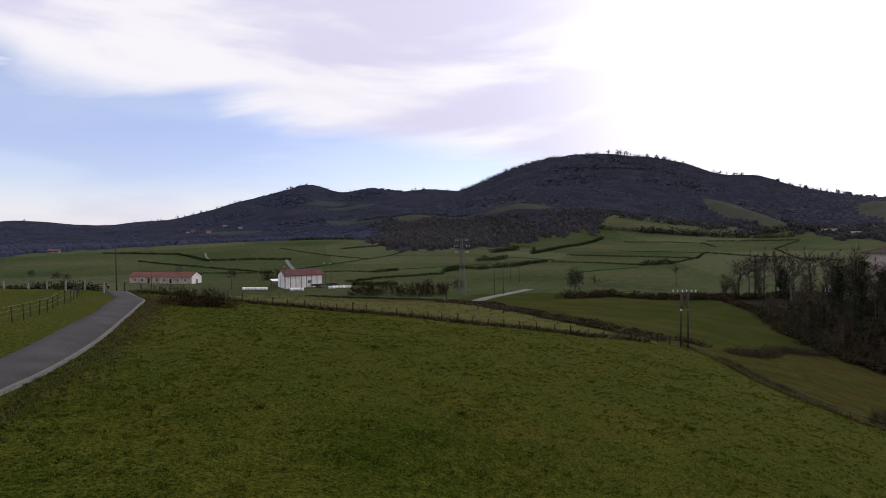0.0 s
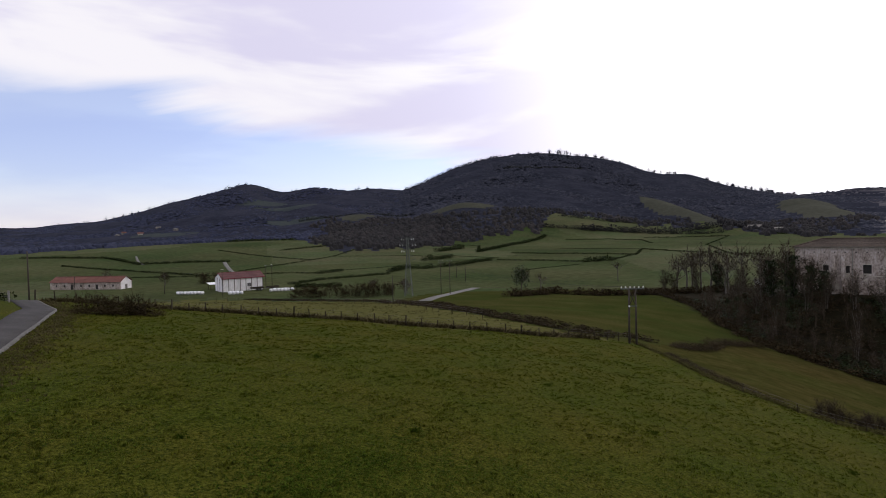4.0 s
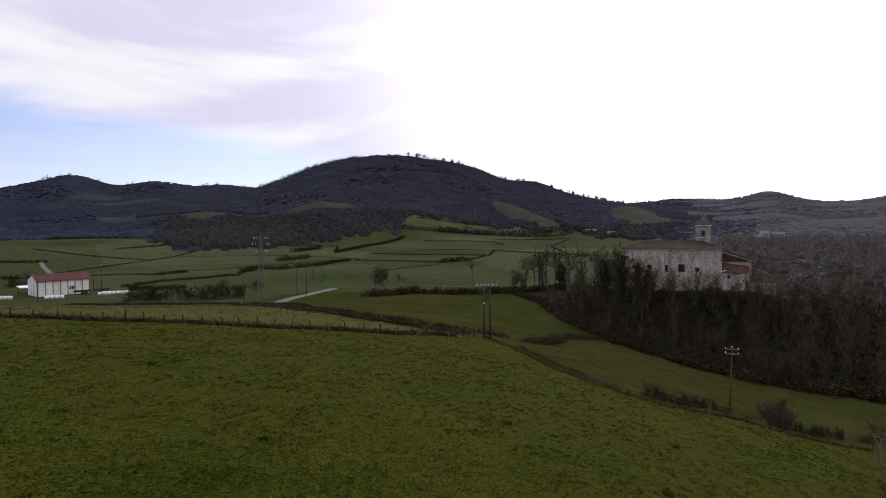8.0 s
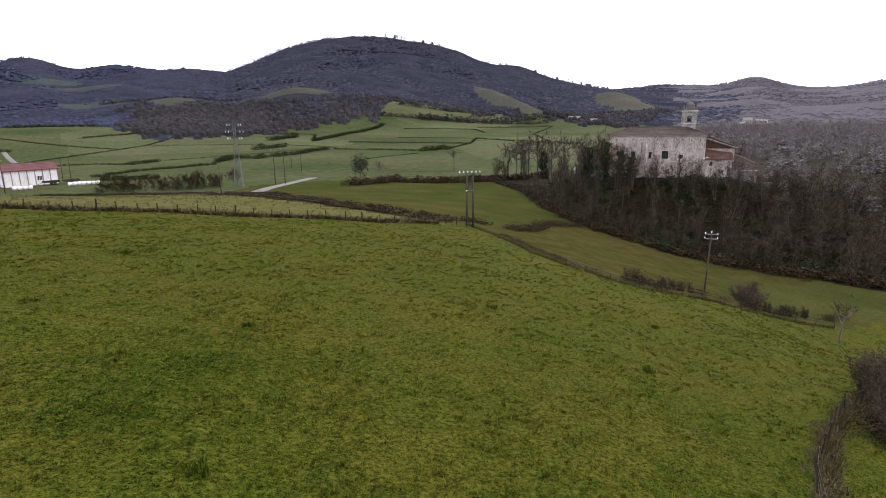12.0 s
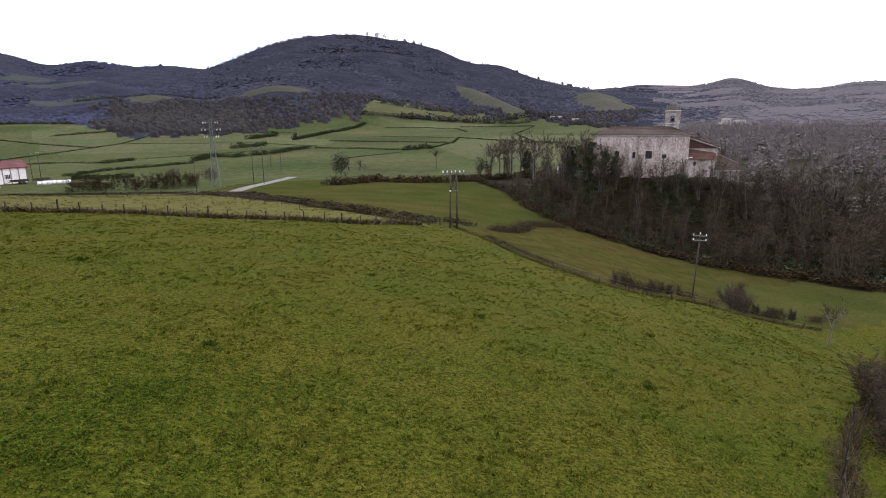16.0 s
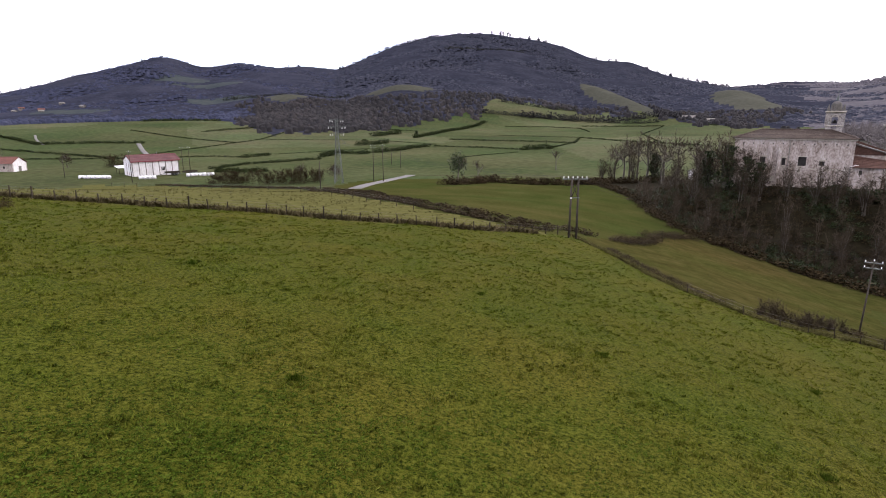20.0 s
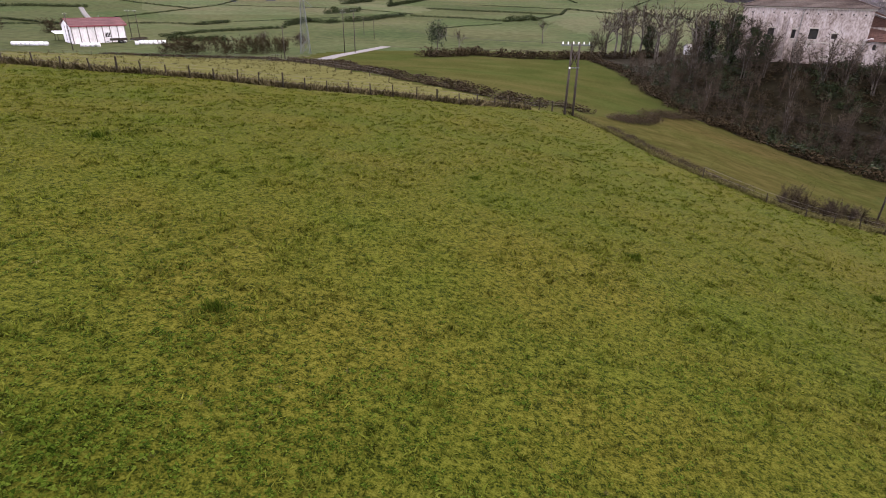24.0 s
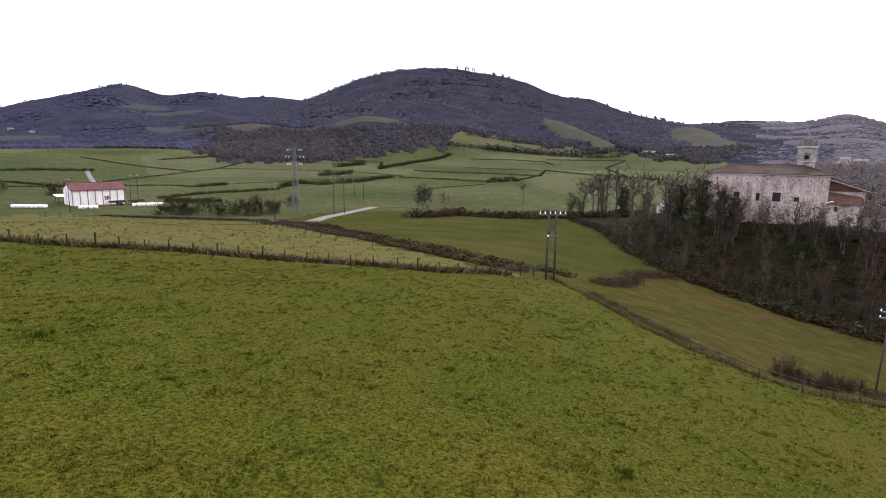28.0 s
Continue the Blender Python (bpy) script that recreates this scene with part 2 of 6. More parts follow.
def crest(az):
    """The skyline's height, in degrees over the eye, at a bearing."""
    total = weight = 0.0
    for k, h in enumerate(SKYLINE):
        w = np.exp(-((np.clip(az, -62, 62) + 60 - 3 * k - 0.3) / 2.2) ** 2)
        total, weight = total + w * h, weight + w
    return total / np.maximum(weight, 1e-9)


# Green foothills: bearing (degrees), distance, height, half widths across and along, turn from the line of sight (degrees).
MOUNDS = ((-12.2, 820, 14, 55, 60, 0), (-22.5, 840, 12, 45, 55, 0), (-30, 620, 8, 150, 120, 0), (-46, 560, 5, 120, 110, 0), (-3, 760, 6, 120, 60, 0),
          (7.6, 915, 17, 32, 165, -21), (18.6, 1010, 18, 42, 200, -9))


def mound_frame(x, y, mound):
    """Places across and along a mound, in its half widths."""
    b, d, h, wx, wy, turn = mound
    cx, cy, a = d * np.sin(np.radians(b)), d * np.cos(np.radians(b)), np.radians(b + turn)
    p, q = (x - cx) * np.cos(a) - (y - cy) * np.sin(a), (x - cx) * np.sin(a) + (y - cy) * np.cos(a)
    return p / wx, q / wy


def pasture(x, y):
    x, y = x / 50, y / 50
    return 1.5 - 10.67 * x - 4.01 * y - 5.06 * x * x + 1.5 * x * y - 0.59 * x * x * y - 2.08 * x ** 3


def height(x, y):
    """The lie of the land: a domed pasture, a flat valley beyond it, the church's knoll and the hills."""
    x, y = np.asarray(x, float), np.asarray(y, float)
    r, az = np.hypot(x, y), np.degrees(np.arctan2(x, y))
    # valley floor, falling into the stream's gully in front of the knoll
    floor = -11.5 - 6.5 * smooth(5, 55, x) * (1 - smooth(125, 190, y)) + 0.028 * np.log1p(np.exp(np.clip((r - 330) / 30, -30, 30))) * 30 * (r < 1200)
    floor = np.where(r >= 1200, -11.5 + 0.028 * (r - 330), floor)
    # the pasture's dome, held level behind and far to the sides
    xs, ys = np.clip(x, -60, 70), np.clip(y, -25, 140)
    dome = pasture(xs, ys) + 0.05 * (x - xs) * (x < xs)
    k = 2.5
    m = np.maximum(dome, floor)
    z = m + k * np.log(np.exp((dome - m) / k) + np.exp((floor - m) / k))
    fade = smooth(120, 230, r)
    z = z * (1 - fade) + floor * fade
    # knoll of the church
    u, v = (x - 62) * 0.78 + (y - 148) * -0.62, (x - 62) * 0.62 + (y - 148) * 0.78
    knoll = np.exp(-np.maximum(np.hypot(u / 40, v / 30) - 0.42, 0) ** 2 / 0.14)
    z = z + (-5.6 - z) * knoll * (knoll > 0.002)
    # rising ground east of it
    z = z + 9 * smooth(75, 200, x) * smooth(60, 160, y) * (1 - knoll) * (1 - smooth(320, 520, r))
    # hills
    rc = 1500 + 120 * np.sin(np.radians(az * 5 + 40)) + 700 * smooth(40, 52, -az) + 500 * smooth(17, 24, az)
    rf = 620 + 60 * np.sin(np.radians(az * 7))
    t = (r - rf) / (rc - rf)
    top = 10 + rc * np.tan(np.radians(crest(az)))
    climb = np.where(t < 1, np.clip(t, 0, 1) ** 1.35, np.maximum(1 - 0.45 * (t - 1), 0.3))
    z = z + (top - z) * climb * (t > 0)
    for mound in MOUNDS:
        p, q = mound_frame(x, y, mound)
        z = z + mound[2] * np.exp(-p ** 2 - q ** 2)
    # gentle unevenness underfoot
    return z + 0.12 * np.sin(x * 0.31 + y * 0.17) * np.sin(y * 0.27 - x * 0.13) * (1 - smooth(110, 160, r))

EDGE = ((-150, 46), (-90, 48), (-62, 54), (-52, 58.5), (-45, 61), (-37, 63.5), (-30, 66.5), (-22.5, 68.5), (-15, 71), (-7, 76), (0, 82), (5, 86.5), (8, 79), (11, 69), (13.5, 62.5), (17, 59), (20, 58.7), (28.5, 62.7), (40, 67.5), (50, 70.5), (75, 79))
STRIP = ((-135, 172), (-110, 171), (-80, 160), (-55, 147), (-40, 121), (-28, 104), (-16, 93), (-7, 87), (0, 85), (6, 86))


def edge_y(line, x):
    px, py = zip(*line)
    return np.interp(x, px, py)


# Where the meadows end and the woods begin: bearing (degrees), distance.
WOOD_FOOT = ((-62, 570), (-45, 610), (-34, 700), (-29.5, 690), (-28, 640), (-26.5, 565), (-24.5, 500), (-22, 510), (-17, 535), (-12, 590), (-9, 645), (-7, 680), (-4.2, 700),
             (-3.4, 795), (0, 805), (6, 795), (13, 755), (15, 700), (20, 650), (30, 620), (62, 620))


def ground_kind(x, y):
    """0 pasture, 1 dry strip, 2 meadow, 3 pale meadow, 4 low meadow, 5 hill wood, 6 scrub, 7 hill grass."""
    r, az = np.hypot(x, y), np.degrees(np.arctan2(x, y))
    kind = np.full(x.shape, 2)
    cell = np.sin(x * 0.021 + 1.3 * np.sin(y * 0.011)) + np.sin(y * 0.017 + 0.8 + 1.1 * np.sin(x * 0.008))
    kind[(cell > 0.3) & (r > 220)] = 3
    kind[(r < 206 + 0.25 * x) & (x > -52)] = 11
    near = (y < edge_y(EDGE, x)) & (r < 140) | (y < 30) & (r < 400)
    strip = ~near & (y < edge_y(STRIP, x)) & (x > -135) & (x < 6)
    kind[strip] = 1
    kind[(x > 6) & (y < 132) & (y < 87 + 1.6 * (x - 8)) & (r < 190) & ~near] = 4
    kind[(kind == 4) & (x > 44) & (y < 92)] = 11
    kind[near] = 0
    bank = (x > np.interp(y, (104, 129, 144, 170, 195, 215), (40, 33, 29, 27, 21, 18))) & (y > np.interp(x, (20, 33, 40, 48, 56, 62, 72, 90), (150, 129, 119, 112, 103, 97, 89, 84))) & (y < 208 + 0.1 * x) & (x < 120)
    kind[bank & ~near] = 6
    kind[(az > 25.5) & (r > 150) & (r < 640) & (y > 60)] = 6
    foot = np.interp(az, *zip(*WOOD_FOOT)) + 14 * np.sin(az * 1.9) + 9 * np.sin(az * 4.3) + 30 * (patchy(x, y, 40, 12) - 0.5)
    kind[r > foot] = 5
    # floors 8 (west) and 9 (east) hold their painted haze tints by bearing
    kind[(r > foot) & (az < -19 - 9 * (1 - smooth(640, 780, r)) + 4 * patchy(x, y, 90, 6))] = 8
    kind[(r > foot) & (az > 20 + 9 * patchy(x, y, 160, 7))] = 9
    ragged = 0.35 + 1.0 * patchy(x, y, 45, 3)
    for k in (0, 1, 5, 6):
        p, q = mound_frame(x, y, MOUNDS[k])
        kind[p ** 2 * (1.9 if k == 1 else 1) + (q - (0.1 if k < 2 else -0.2)) ** 2 * 1.3 < ragged * 0.85] = 7
    # clearings and small fields on the slopes: bearing, distance, half widths
    for b, d, wx, wy in ((-31.5, 1130, 45, 34), (-29.5, 1060, 55, 22), (-28.5, 905, 55, 30), (-40, 860, 50, 22)):
        p, q = mound_frame(x, y, (b, d, 0, wx, wy, 12))
        # 10 is hill grass with more haze blue in its colour
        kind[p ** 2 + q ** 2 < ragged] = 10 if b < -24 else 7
    return kind


def build_ground():
    az = np.radians(np.concatenate([np.arange(-180, -78, 6), np.arange(-78, 60, 0.4), np.arange(60, 180, 6)]))
    rr = np.sort(np.concatenate([[0.0], np.geomspace(3, 4700, 210), np.linspace(503, 1195, 66)]))
    A, R = np.meshgrid(az, rr)
    X, Y = R * np.sin(A), R * np.cos(A)
    Z = height(X, Y)
    Z = Z + smooth(700, 1100, R) * 4 * np.sin(X * 0.021 + 2 * np.sin(Y * 0.013)) * np.sin(Y * 0.019 + X * 0.007)
    nr, na = X.shape
    verts = np.stack([X, Y, Z], -1).reshape(-1, 3)
    i, j = np.meshgrid(np.arange(nr - 1), np.arange(na), indexing="ij")
    k = (j + 1) % na
    faces = np.stack([i * na + j, i * na + k, (i + 1) * na + k, (i + 1) * na + j], -1).reshape(-1, 4)[:, ::-1]
    me = bpy.data.meshes.new("ground")
    me.from_pydata(verts.tolist(), [], faces.tolist())
    c = verts[faces].mean(1)
    me.polygons.foreach_set("material_index", ground_kind(c[:, 0], c[:, 1]).astype(np.int32))
    me.polygons.foreach_set("use_smooth", np.ones(len(faces), bool))
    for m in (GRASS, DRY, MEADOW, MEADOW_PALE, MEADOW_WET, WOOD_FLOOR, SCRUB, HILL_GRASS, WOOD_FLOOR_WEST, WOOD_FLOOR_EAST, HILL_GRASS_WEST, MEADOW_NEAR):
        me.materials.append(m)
    me.update()
    return tagged(new("ground", me), "green pasture, valley meadows and wooded hills", "ground", kind="structure")


build_ground()


# ---- builders ----
rng = np.random.default_rng(7)


def ground_z(x, y):
    return float(height(np.array([x]), np.array([y]))[0])


def on_ground(x, y, turn=0.0, sink=0.0):
    return pose(x, y, ground_z(x, y) - sink, 0, 0, turn)


def thing(name, label, category, m, group="", kind=""):
    ob = tagged(new(name), label, category, group, kind)
    ob.matrix_world = m
    return ob


def finish(name, me, mat, parent, label, soft):
    me.materials.append(mat)
    if soft:
        me.polygons.foreach_set("use_smooth", np.ones(len(me.polygons), bool))
    ob = new(name, me)
    if parent:
        ob.parent = parent
    if label:
        ob["label"] = label
    return ob


def part(name, bm, mat, parent=None, label="", soft=False):
    """Links a bmesh as one mesh object, under a thing or part."""
    me = bpy.data.meshes.new(name)
    bm.normal_update()
    bm.to_mesh(me)
    bm.free()
    return finish(name, me, mat, parent, label, soft)


def sheet(name, verts, tris, mat, parent=None, label="", soft=False):
    """Links arrays of points and triangles as one mesh object."""
    me = bpy.data.meshes.new(name)
    me.vertices.add(len(verts))
    me.vertices.foreach_set("co", np.asarray(verts, np.float32).ravel())
    me.loops.add(3 * len(tris))
    me.loops.foreach_set("vertex_index", np.asarray(tris, np.int32).ravel())
    me.polygons.add(len(tris))
    me.polygons.foreach_set("loop_start", np.arange(0, 3 * len(tris), 3, dtype=np.int32))
    me.update(calc_edges=True)
    return finish(name, me, mat, parent, label, soft)


def strew(protos, x, y, z, size, tall=None, lean=0.12):
    """Many copies of small point-and-triangle prototypes, each turned and scaled, as one pair of arrays."""
    n = len(x)
    size = np.broadcast_to(size, n)
    tall = size if tall is None else np.broadcast_to(tall, n)
    pick, turn = rng.integers(0, len(protos), n), rng.uniform(0, 2 * np.pi, n)
    vs, ts, base = [], [], 0
    for k, (pv, pt) in enumerate(protos):
        w = np.flatnonzero(pick == k)
        if not len(w):
            continue
        c, s = np.cos(turn[w])[:, None], np.sin(turn[w])[:, None]
        px, py = pv[None, :, 0] * size[w, None], pv[None, :, 1] * size[w, None]
        pz = pv[None, :, 2] * tall[w, None]
        dx, dy = rng.normal(0, lean, (2, len(w), 1))
        v = np.stack([c * px - s * py + x[w, None] + dx * pz, s * px + c * py + y[w, None] + dy * pz, pz + z[w, None]], -1)
        t = pt[None] + (np.arange(len(w)) * len(pv))[:, None, None] + base
        vs.append(v.reshape(-1, 3)), ts.append(t.reshape(-1, 3))
        base += len(w) * len(pv)
    return np.concatenate(vs), np.concatenate(ts)


def leaf_cloud(n, leaf, seed, flat=1.0, hollow=0.5, low=0.0):
    """A prototype clump of unit height: n small leaves in a rounded, gappy crown."""
    g = np.random.default_rng(seed)
    d = g.normal(size=(n, 3))
    d /= np.linalg.norm(d, axis=1)[:, None]
    lobes = g.normal(size=(5, 3))
    lobes /= np.linalg.norm(lobes, axis=1)[:, None]
    swell = 0.75 + 0.35 * np.clip((d @ lobes.T).max(1), 0, 1)
    r = swell * (hollow + (1 - hollow) * g.random(n)) * 0.5
    c = d * r[:, None] * (1, 1, flat)
    c[:, 2] += 0.5 * flat + low
    a, b = g.normal(size=(2, n, 3))
    a /= np.linalg.norm(a, axis=1)[:, None]
    b = np.cross(a, b)
    b /= np.linalg.norm(b, axis=1)[:, None]
    size = leaf * g.uniform(0.6, 1.4, (n, 1))
    v = np.stack([c + a * size, c - 0.5 * a * size + 0.8 * b * size, c - 0.5 * a * size - 0.8 * b * size], 1).reshape(-1, 3)
    return v, np.arange(3 * n).reshape(-1, 3)


def crown_lump(seed, around=6, rings=2):
    """A prototype treetop for far woods: an uneven rounded crown of unit height and width, open below."""
    g = np.random.default_rng(seed)
    v = [(g.normal(0, 0.05), g.normal(0, 0.05), 1.0)]
    for i in range(1, rings + 1):
        f = i / rings * 0.5 * np.pi
        for j in range(around):
            a = 2 * np.pi * (j + 0.5 * i) / around
            r = 0.5 * np.sin(f) * g.uniform(0.7, 1.25)
            v.append((r * np.cos(a), r * np.sin(a), np.cos(f) * g.uniform(0.65, 1.2) - (0.25 if i == rings else 0)))
    t = [(0, 1 + j, 1 + (j + 1) % around) for j in range(around)]
    for i in range(rings - 1):
        for j in range(around):
            p, q = 1 + i * around + j, 1 + i * around + (j + 1) % around
            t += [(p, p + around, q + around), (p, q + around, q)]
    return np.array(v), np.array(t)


def branch_arrays(seed, limbs=6, forks=5, twigs=6, spread=0.34, upright=0.55, stem=0.026, fine=0.0055, fork=0.62):
    """A bare tree of unit height: (wood, twigs), each points and triangles."""
    g = np.random.default_rng(seed)
    wood_v, wood_t, twig_v = [], [], []

    def prism(p, q, r0, r1):
        d = (q - p) / (np.linalg.norm(q - p) + 1e-9)
        u = np.cross(d, (0.3, 0.9, 0.2))
        u /= np.linalg.norm(u)
        w = np.cross(d, u)
        k = 5
        ang = np.arange(k) * 2 * np.pi / k
        ring = np.cos(ang)[:, None] * u + np.sin(ang)[:, None] * w
        b = sum(len(v) for v in wood_v)
        wood_v.append(np.concatenate([p + ring * r0, q + ring * r1]))
        for i in range(k):
            j = (i + 1) % k
            wood_t.extend([(b + i, b + j, b + k + j), (b + i, b + k + j, b + k + i)])

    def twig(p, q, w):
        side = np.cross(q - p, g.normal(size=3))
        side /= np.linalg.norm(side) + 1e-9
        twig_v.append(np.stack([p - side * w, p + side * w, q]))

    top = np.array([g.normal(0, 0.03), g.normal(0, 0.03), fork])
    mid = np.array([g.normal(0, 0.02), g.normal(0, 0.02), fork * 0.48])
    prism(np.array([0, 0, -0.03]), mid, stem, stem * 0.75)
    prism(mid, top, stem * 0.75, stem * 0.4)
    prism(top, top + (g.normal(0, 0.04), g.normal(0, 0.04), 0.3), stem * 0.4, stem * 0.1)
    for i in range(limbs):
        f = g.uniform(0.25, 1.0)
        p = mid + (top - mid) * f if f > 0.3 else mid * (0.7 + f)
        a = i * 2.4 + g.uniform(-0.4, 0.4)
        out = spread * g.uniform(0.55, 1.0) * (1.15 - 0.4 * f)
        q = p + (math.cos(a) * out, math.sin(a) * out, upright * g.uniform(0.5, 1.0) * (1 - p[2]))
        kink = p + (q - p) * 0.5 + (0, 0, -0.03)
        prism(p, kink, stem * 0.45, stem * 0.3)
        prism(kink, q, stem * 0.3, stem * 0.12)
        for j in range(forks):
            s = p + (q - p) * g.uniform(0.3, 1.0)
            e = s + g.normal(0, 0.09, 3) + (0, 0, 0.09)
            prism(s, e, stem * 0.13, stem * 0.05)
            for _ in range(twigs):
                b0 = s + (e - s) * g.uniform(0.3, 1.0)
                twig(b0, b0 + g.normal(0, 0.055, 3) + (0, 0, 0.045), fine)
    for _ in range(limbs * 6):
        b0 = top + (0, 0, g.uniform(-0.15, 0.3))
        twig(b0, b0 + g.normal(0, 0.07, 3) + (0, 0, 0.05), fine)
    tv = np.concatenate(twig_v)
    return (np.concatenate(wood_v), np.array(wood_t)), (tv, np.arange(len(tv)).reshape(-1, 3))


def many_stems(seed, stems=5, twigs=70, fan=0.16, thin=0.0042, stem=0.011, low=0.15):
    """A bare tree of unit height that forks from the ground into upright stems feathered with twigs."""
    g = np.random.default_rng(seed)
    wood_v, wood_t, twig_v, base = [], [], [], 0
    for k in range(stems):
        a, tall = 2.4 * k + g.uniform(-0.5, 0.5), g.uniform(0.62, 1.0) if k else 0.97
        out = fan * g.uniform(0.3, 1.2)
        pts = [np.array([0.03 * math.cos(a), 0.03 * math.sin(a), -0.03])]
        for f in (0.3, 0.62, 1.0):
            pts.append(np.array([math.cos(a) * out * f ** 1.3, math.sin(a) * out * f ** 1.3, tall * f]) + g.normal(0, 0.013, 3))
        for p, q, r0, r1 in zip(pts, pts[1:], (stem, stem * 0.72, stem * 0.45), (stem * 0.72, stem * 0.45, stem * 0.12)):
            ring = np.array([(math.cos(w), math.sin(w), 0) for w in (0, 1.57, 3.14, 4.71)])
            wood_v.append(np.concatenate([p + ring * r0, q + ring * r1]))
            for i in range(4):
                j = (i + 1) % 4
                wood_t += [(base + i, base + j, base + 4 + j), (base + i, base + 4 + j, base + 4 + i)]
            base += 8
        for _ in range(twigs):
            f = low + (1 - low) * g.random() ** 0.75
            u = f * 3
            s = min(int(u), 2)
            p = pts[s] + (pts[s + 1] - pts[s]) * (u - s)
            reach = 0.06 + 0.15 * math.sin(math.pi * min(f * 0.85 + 0.1, 1))
            d = g.normal(0, 1, 3) * (1, 1, 0.35) + (0, 0, 0.75)
            q = p + d / np.linalg.norm(d) * reach * g.uniform(0.5, 1.3)
            side = np.cross(q - p, g.normal(size=3))
            side *= thin / (np.linalg.norm(side) + 1e-9)
            twig_v.append(np.stack([p - side, p + side, q]))
            e = p + (q - p) * 0.45
            for _ in range(2):
                o = e + (q - p) * g.uniform(0.3, 0.6) + g.normal(0, 0.025, 3)
                twig_v.append(np.stack([e - side * 0.8, e + side * 0.8, o]))
    tv = np.concatenate(twig_v)
    return (np.concatenate(wood_v), np.array(wood_t)), (tv, np.arange(len(tv)).reshape(-1, 3))


def whole(a, b):
    return np.concatenate([a[0], b[0]]), np.concatenate([a[1], b[1] + len(a[0])])


def box(bm, x0, x1, y0, y1, z0, z1, m=None, bevel=0.0):
    vs = bmesh.ops.create_cube(bm, size=1, matrix=Matrix.Translation(((x0 + x1) / 2, (y0 + y1) / 2, (z0 + z1) / 2)) @ Matrix.Diagonal((x1 - x0, y1 - y0, z1 - z0, 1)))["verts"]
    if bevel:
        es = list({e for v in vs for e in v.link_edges})
        vs = bmesh.ops.bevel(bm, geom=es, offset=bevel, segments=1, affect="EDGES")["verts"]
    if m:
        bmesh.ops.transform(bm, matrix=m, verts=list({v for v in vs}))
    return vs


def box_part(name, dims, mat, parent, label="", m=None, bevel=0.0):
    bm = bmesh.new()
    box(bm, *dims, m=m, bevel=bevel)
    return part(name, bm, mat, parent, label)


def rod(bm, p, q, r0, r1=None, sides=8):
    p, q = Vector(p), Vector(q)
    d = q - p
    m = Matrix.Translation((p + q) / 2) @ d.to_track_quat("Z", "Y").to_matrix().to_4x4()
    bmesh.ops.create_cone(bm, cap_ends=True, segments=sides, radius1=r0, radius2=r0 if r1 is None else r1, depth=d.length, matrix=m)


def strand(bm, points, r):
    """One thin three-sided strand through points."""
    rings = []
    for p in points:
        rings.append([bm.verts.new((p[0] + r * dx, p[1] + r * dy, p[2] + r * dz)) for dx, dy, dz in ((0, 0, 1.0), (0.75, 0.45, -0.5), (-0.75, -0.45, -0.5))])
    for a, b in zip(rings, rings[1:]):
        for k in range(3):
            bm.faces.new((a[k], a[(k + 1) % 3], b[(k + 1) % 3], b[k]))


def rod_part(name, p, q, r0, mat, parent, r1=None, sides=8, label=""):
    bm = bmesh.new()
    rod(bm, p, q, r0, r1, sides)
    return part(name, bm, mat, parent, label, soft=sides > 6)


def poly_part(name, points, faces, mat, parent, label=""):
    bm = bmesh.new()
    v = [bm.verts.new(p) for p in points]
    for f in faces:
        bm.faces.new([v[k] for k in f])
    bmesh.ops.recalc_face_normals(bm, faces=bm.faces[:])
    return part(name, bm, mat, parent, label)


def slab(points, thick):
    """A closed board over a convex outline, thick downwards."""
    n = len(points)
    low = [(x, y, z - thick) for x, y, z in points]
    faces = [tuple(range(n)), tuple(range(2 * n - 1, n - 1, -1))] + [(k, (k + 1) % n, n + (k + 1) % n, n + k) for k in range(n)]
    return list(points) + low, faces


def wall_with_holes(name, length, z0, z1, thick, holes, mat, parent, m, label=""):
    """A wall along x from 0 to length, its outer face on y = 0, with rectangular openings (x0, x1, z0, z1) cut through."""
    bm = bmesh.new()
    xs = sorted({0.0, length, *(h[0] for h in holes), *(h[1] for h in holes)})
    zs = sorted({z0, z1, *(h[2] for h in holes), *(h[3] for h in holes)})
    open_cell = lambda a, b: any(h[0] <= a < h[1] and h[2] <= b < h[3] for h in holes)
    solid = {(i, k) for i in range(len(xs) - 1) for k in range(len(zs) - 1) if not open_cell(xs[i], zs[k])}
    verts = {}

    def vert(i, k, side):
        key = (i, k, side)
        if key not in verts:
            verts[key] = bm.verts.new((xs[i], side * thick, zs[k]))
        return verts[key]

    for i, k in solid:
        bm.faces.new([vert(i, k, 0), vert(i + 1, k, 0), vert(i + 1, k + 1, 0), vert(i, k + 1, 0)])
        bm.faces.new([vert(i, k, 1), vert(i, k + 1, 1), vert(i + 1, k + 1, 1), vert(i + 1, k, 1)])
        for di, dk, e in ((-1, 0, ((i, k), (i, k + 1))), (1, 0, ((i + 1, k + 1), (i + 1, k))), (0, -1, ((i + 1, k), (i, k))), (0, 1, ((i, k + 1), (i + 1, k + 1)))):
            if (i + di, k + dk) not in solid:
                a, b = e
                bm.faces.new([vert(*a, 0), vert(*b, 0), vert(*b, 1), vert(*a, 1)])
    bmesh.ops.recalc_face_normals(bm, faces=bm.faces[:])
    bmesh.ops.transform(bm, matrix=m, verts=bm.verts[:])
    return part(name, bm, mat, parent, label)


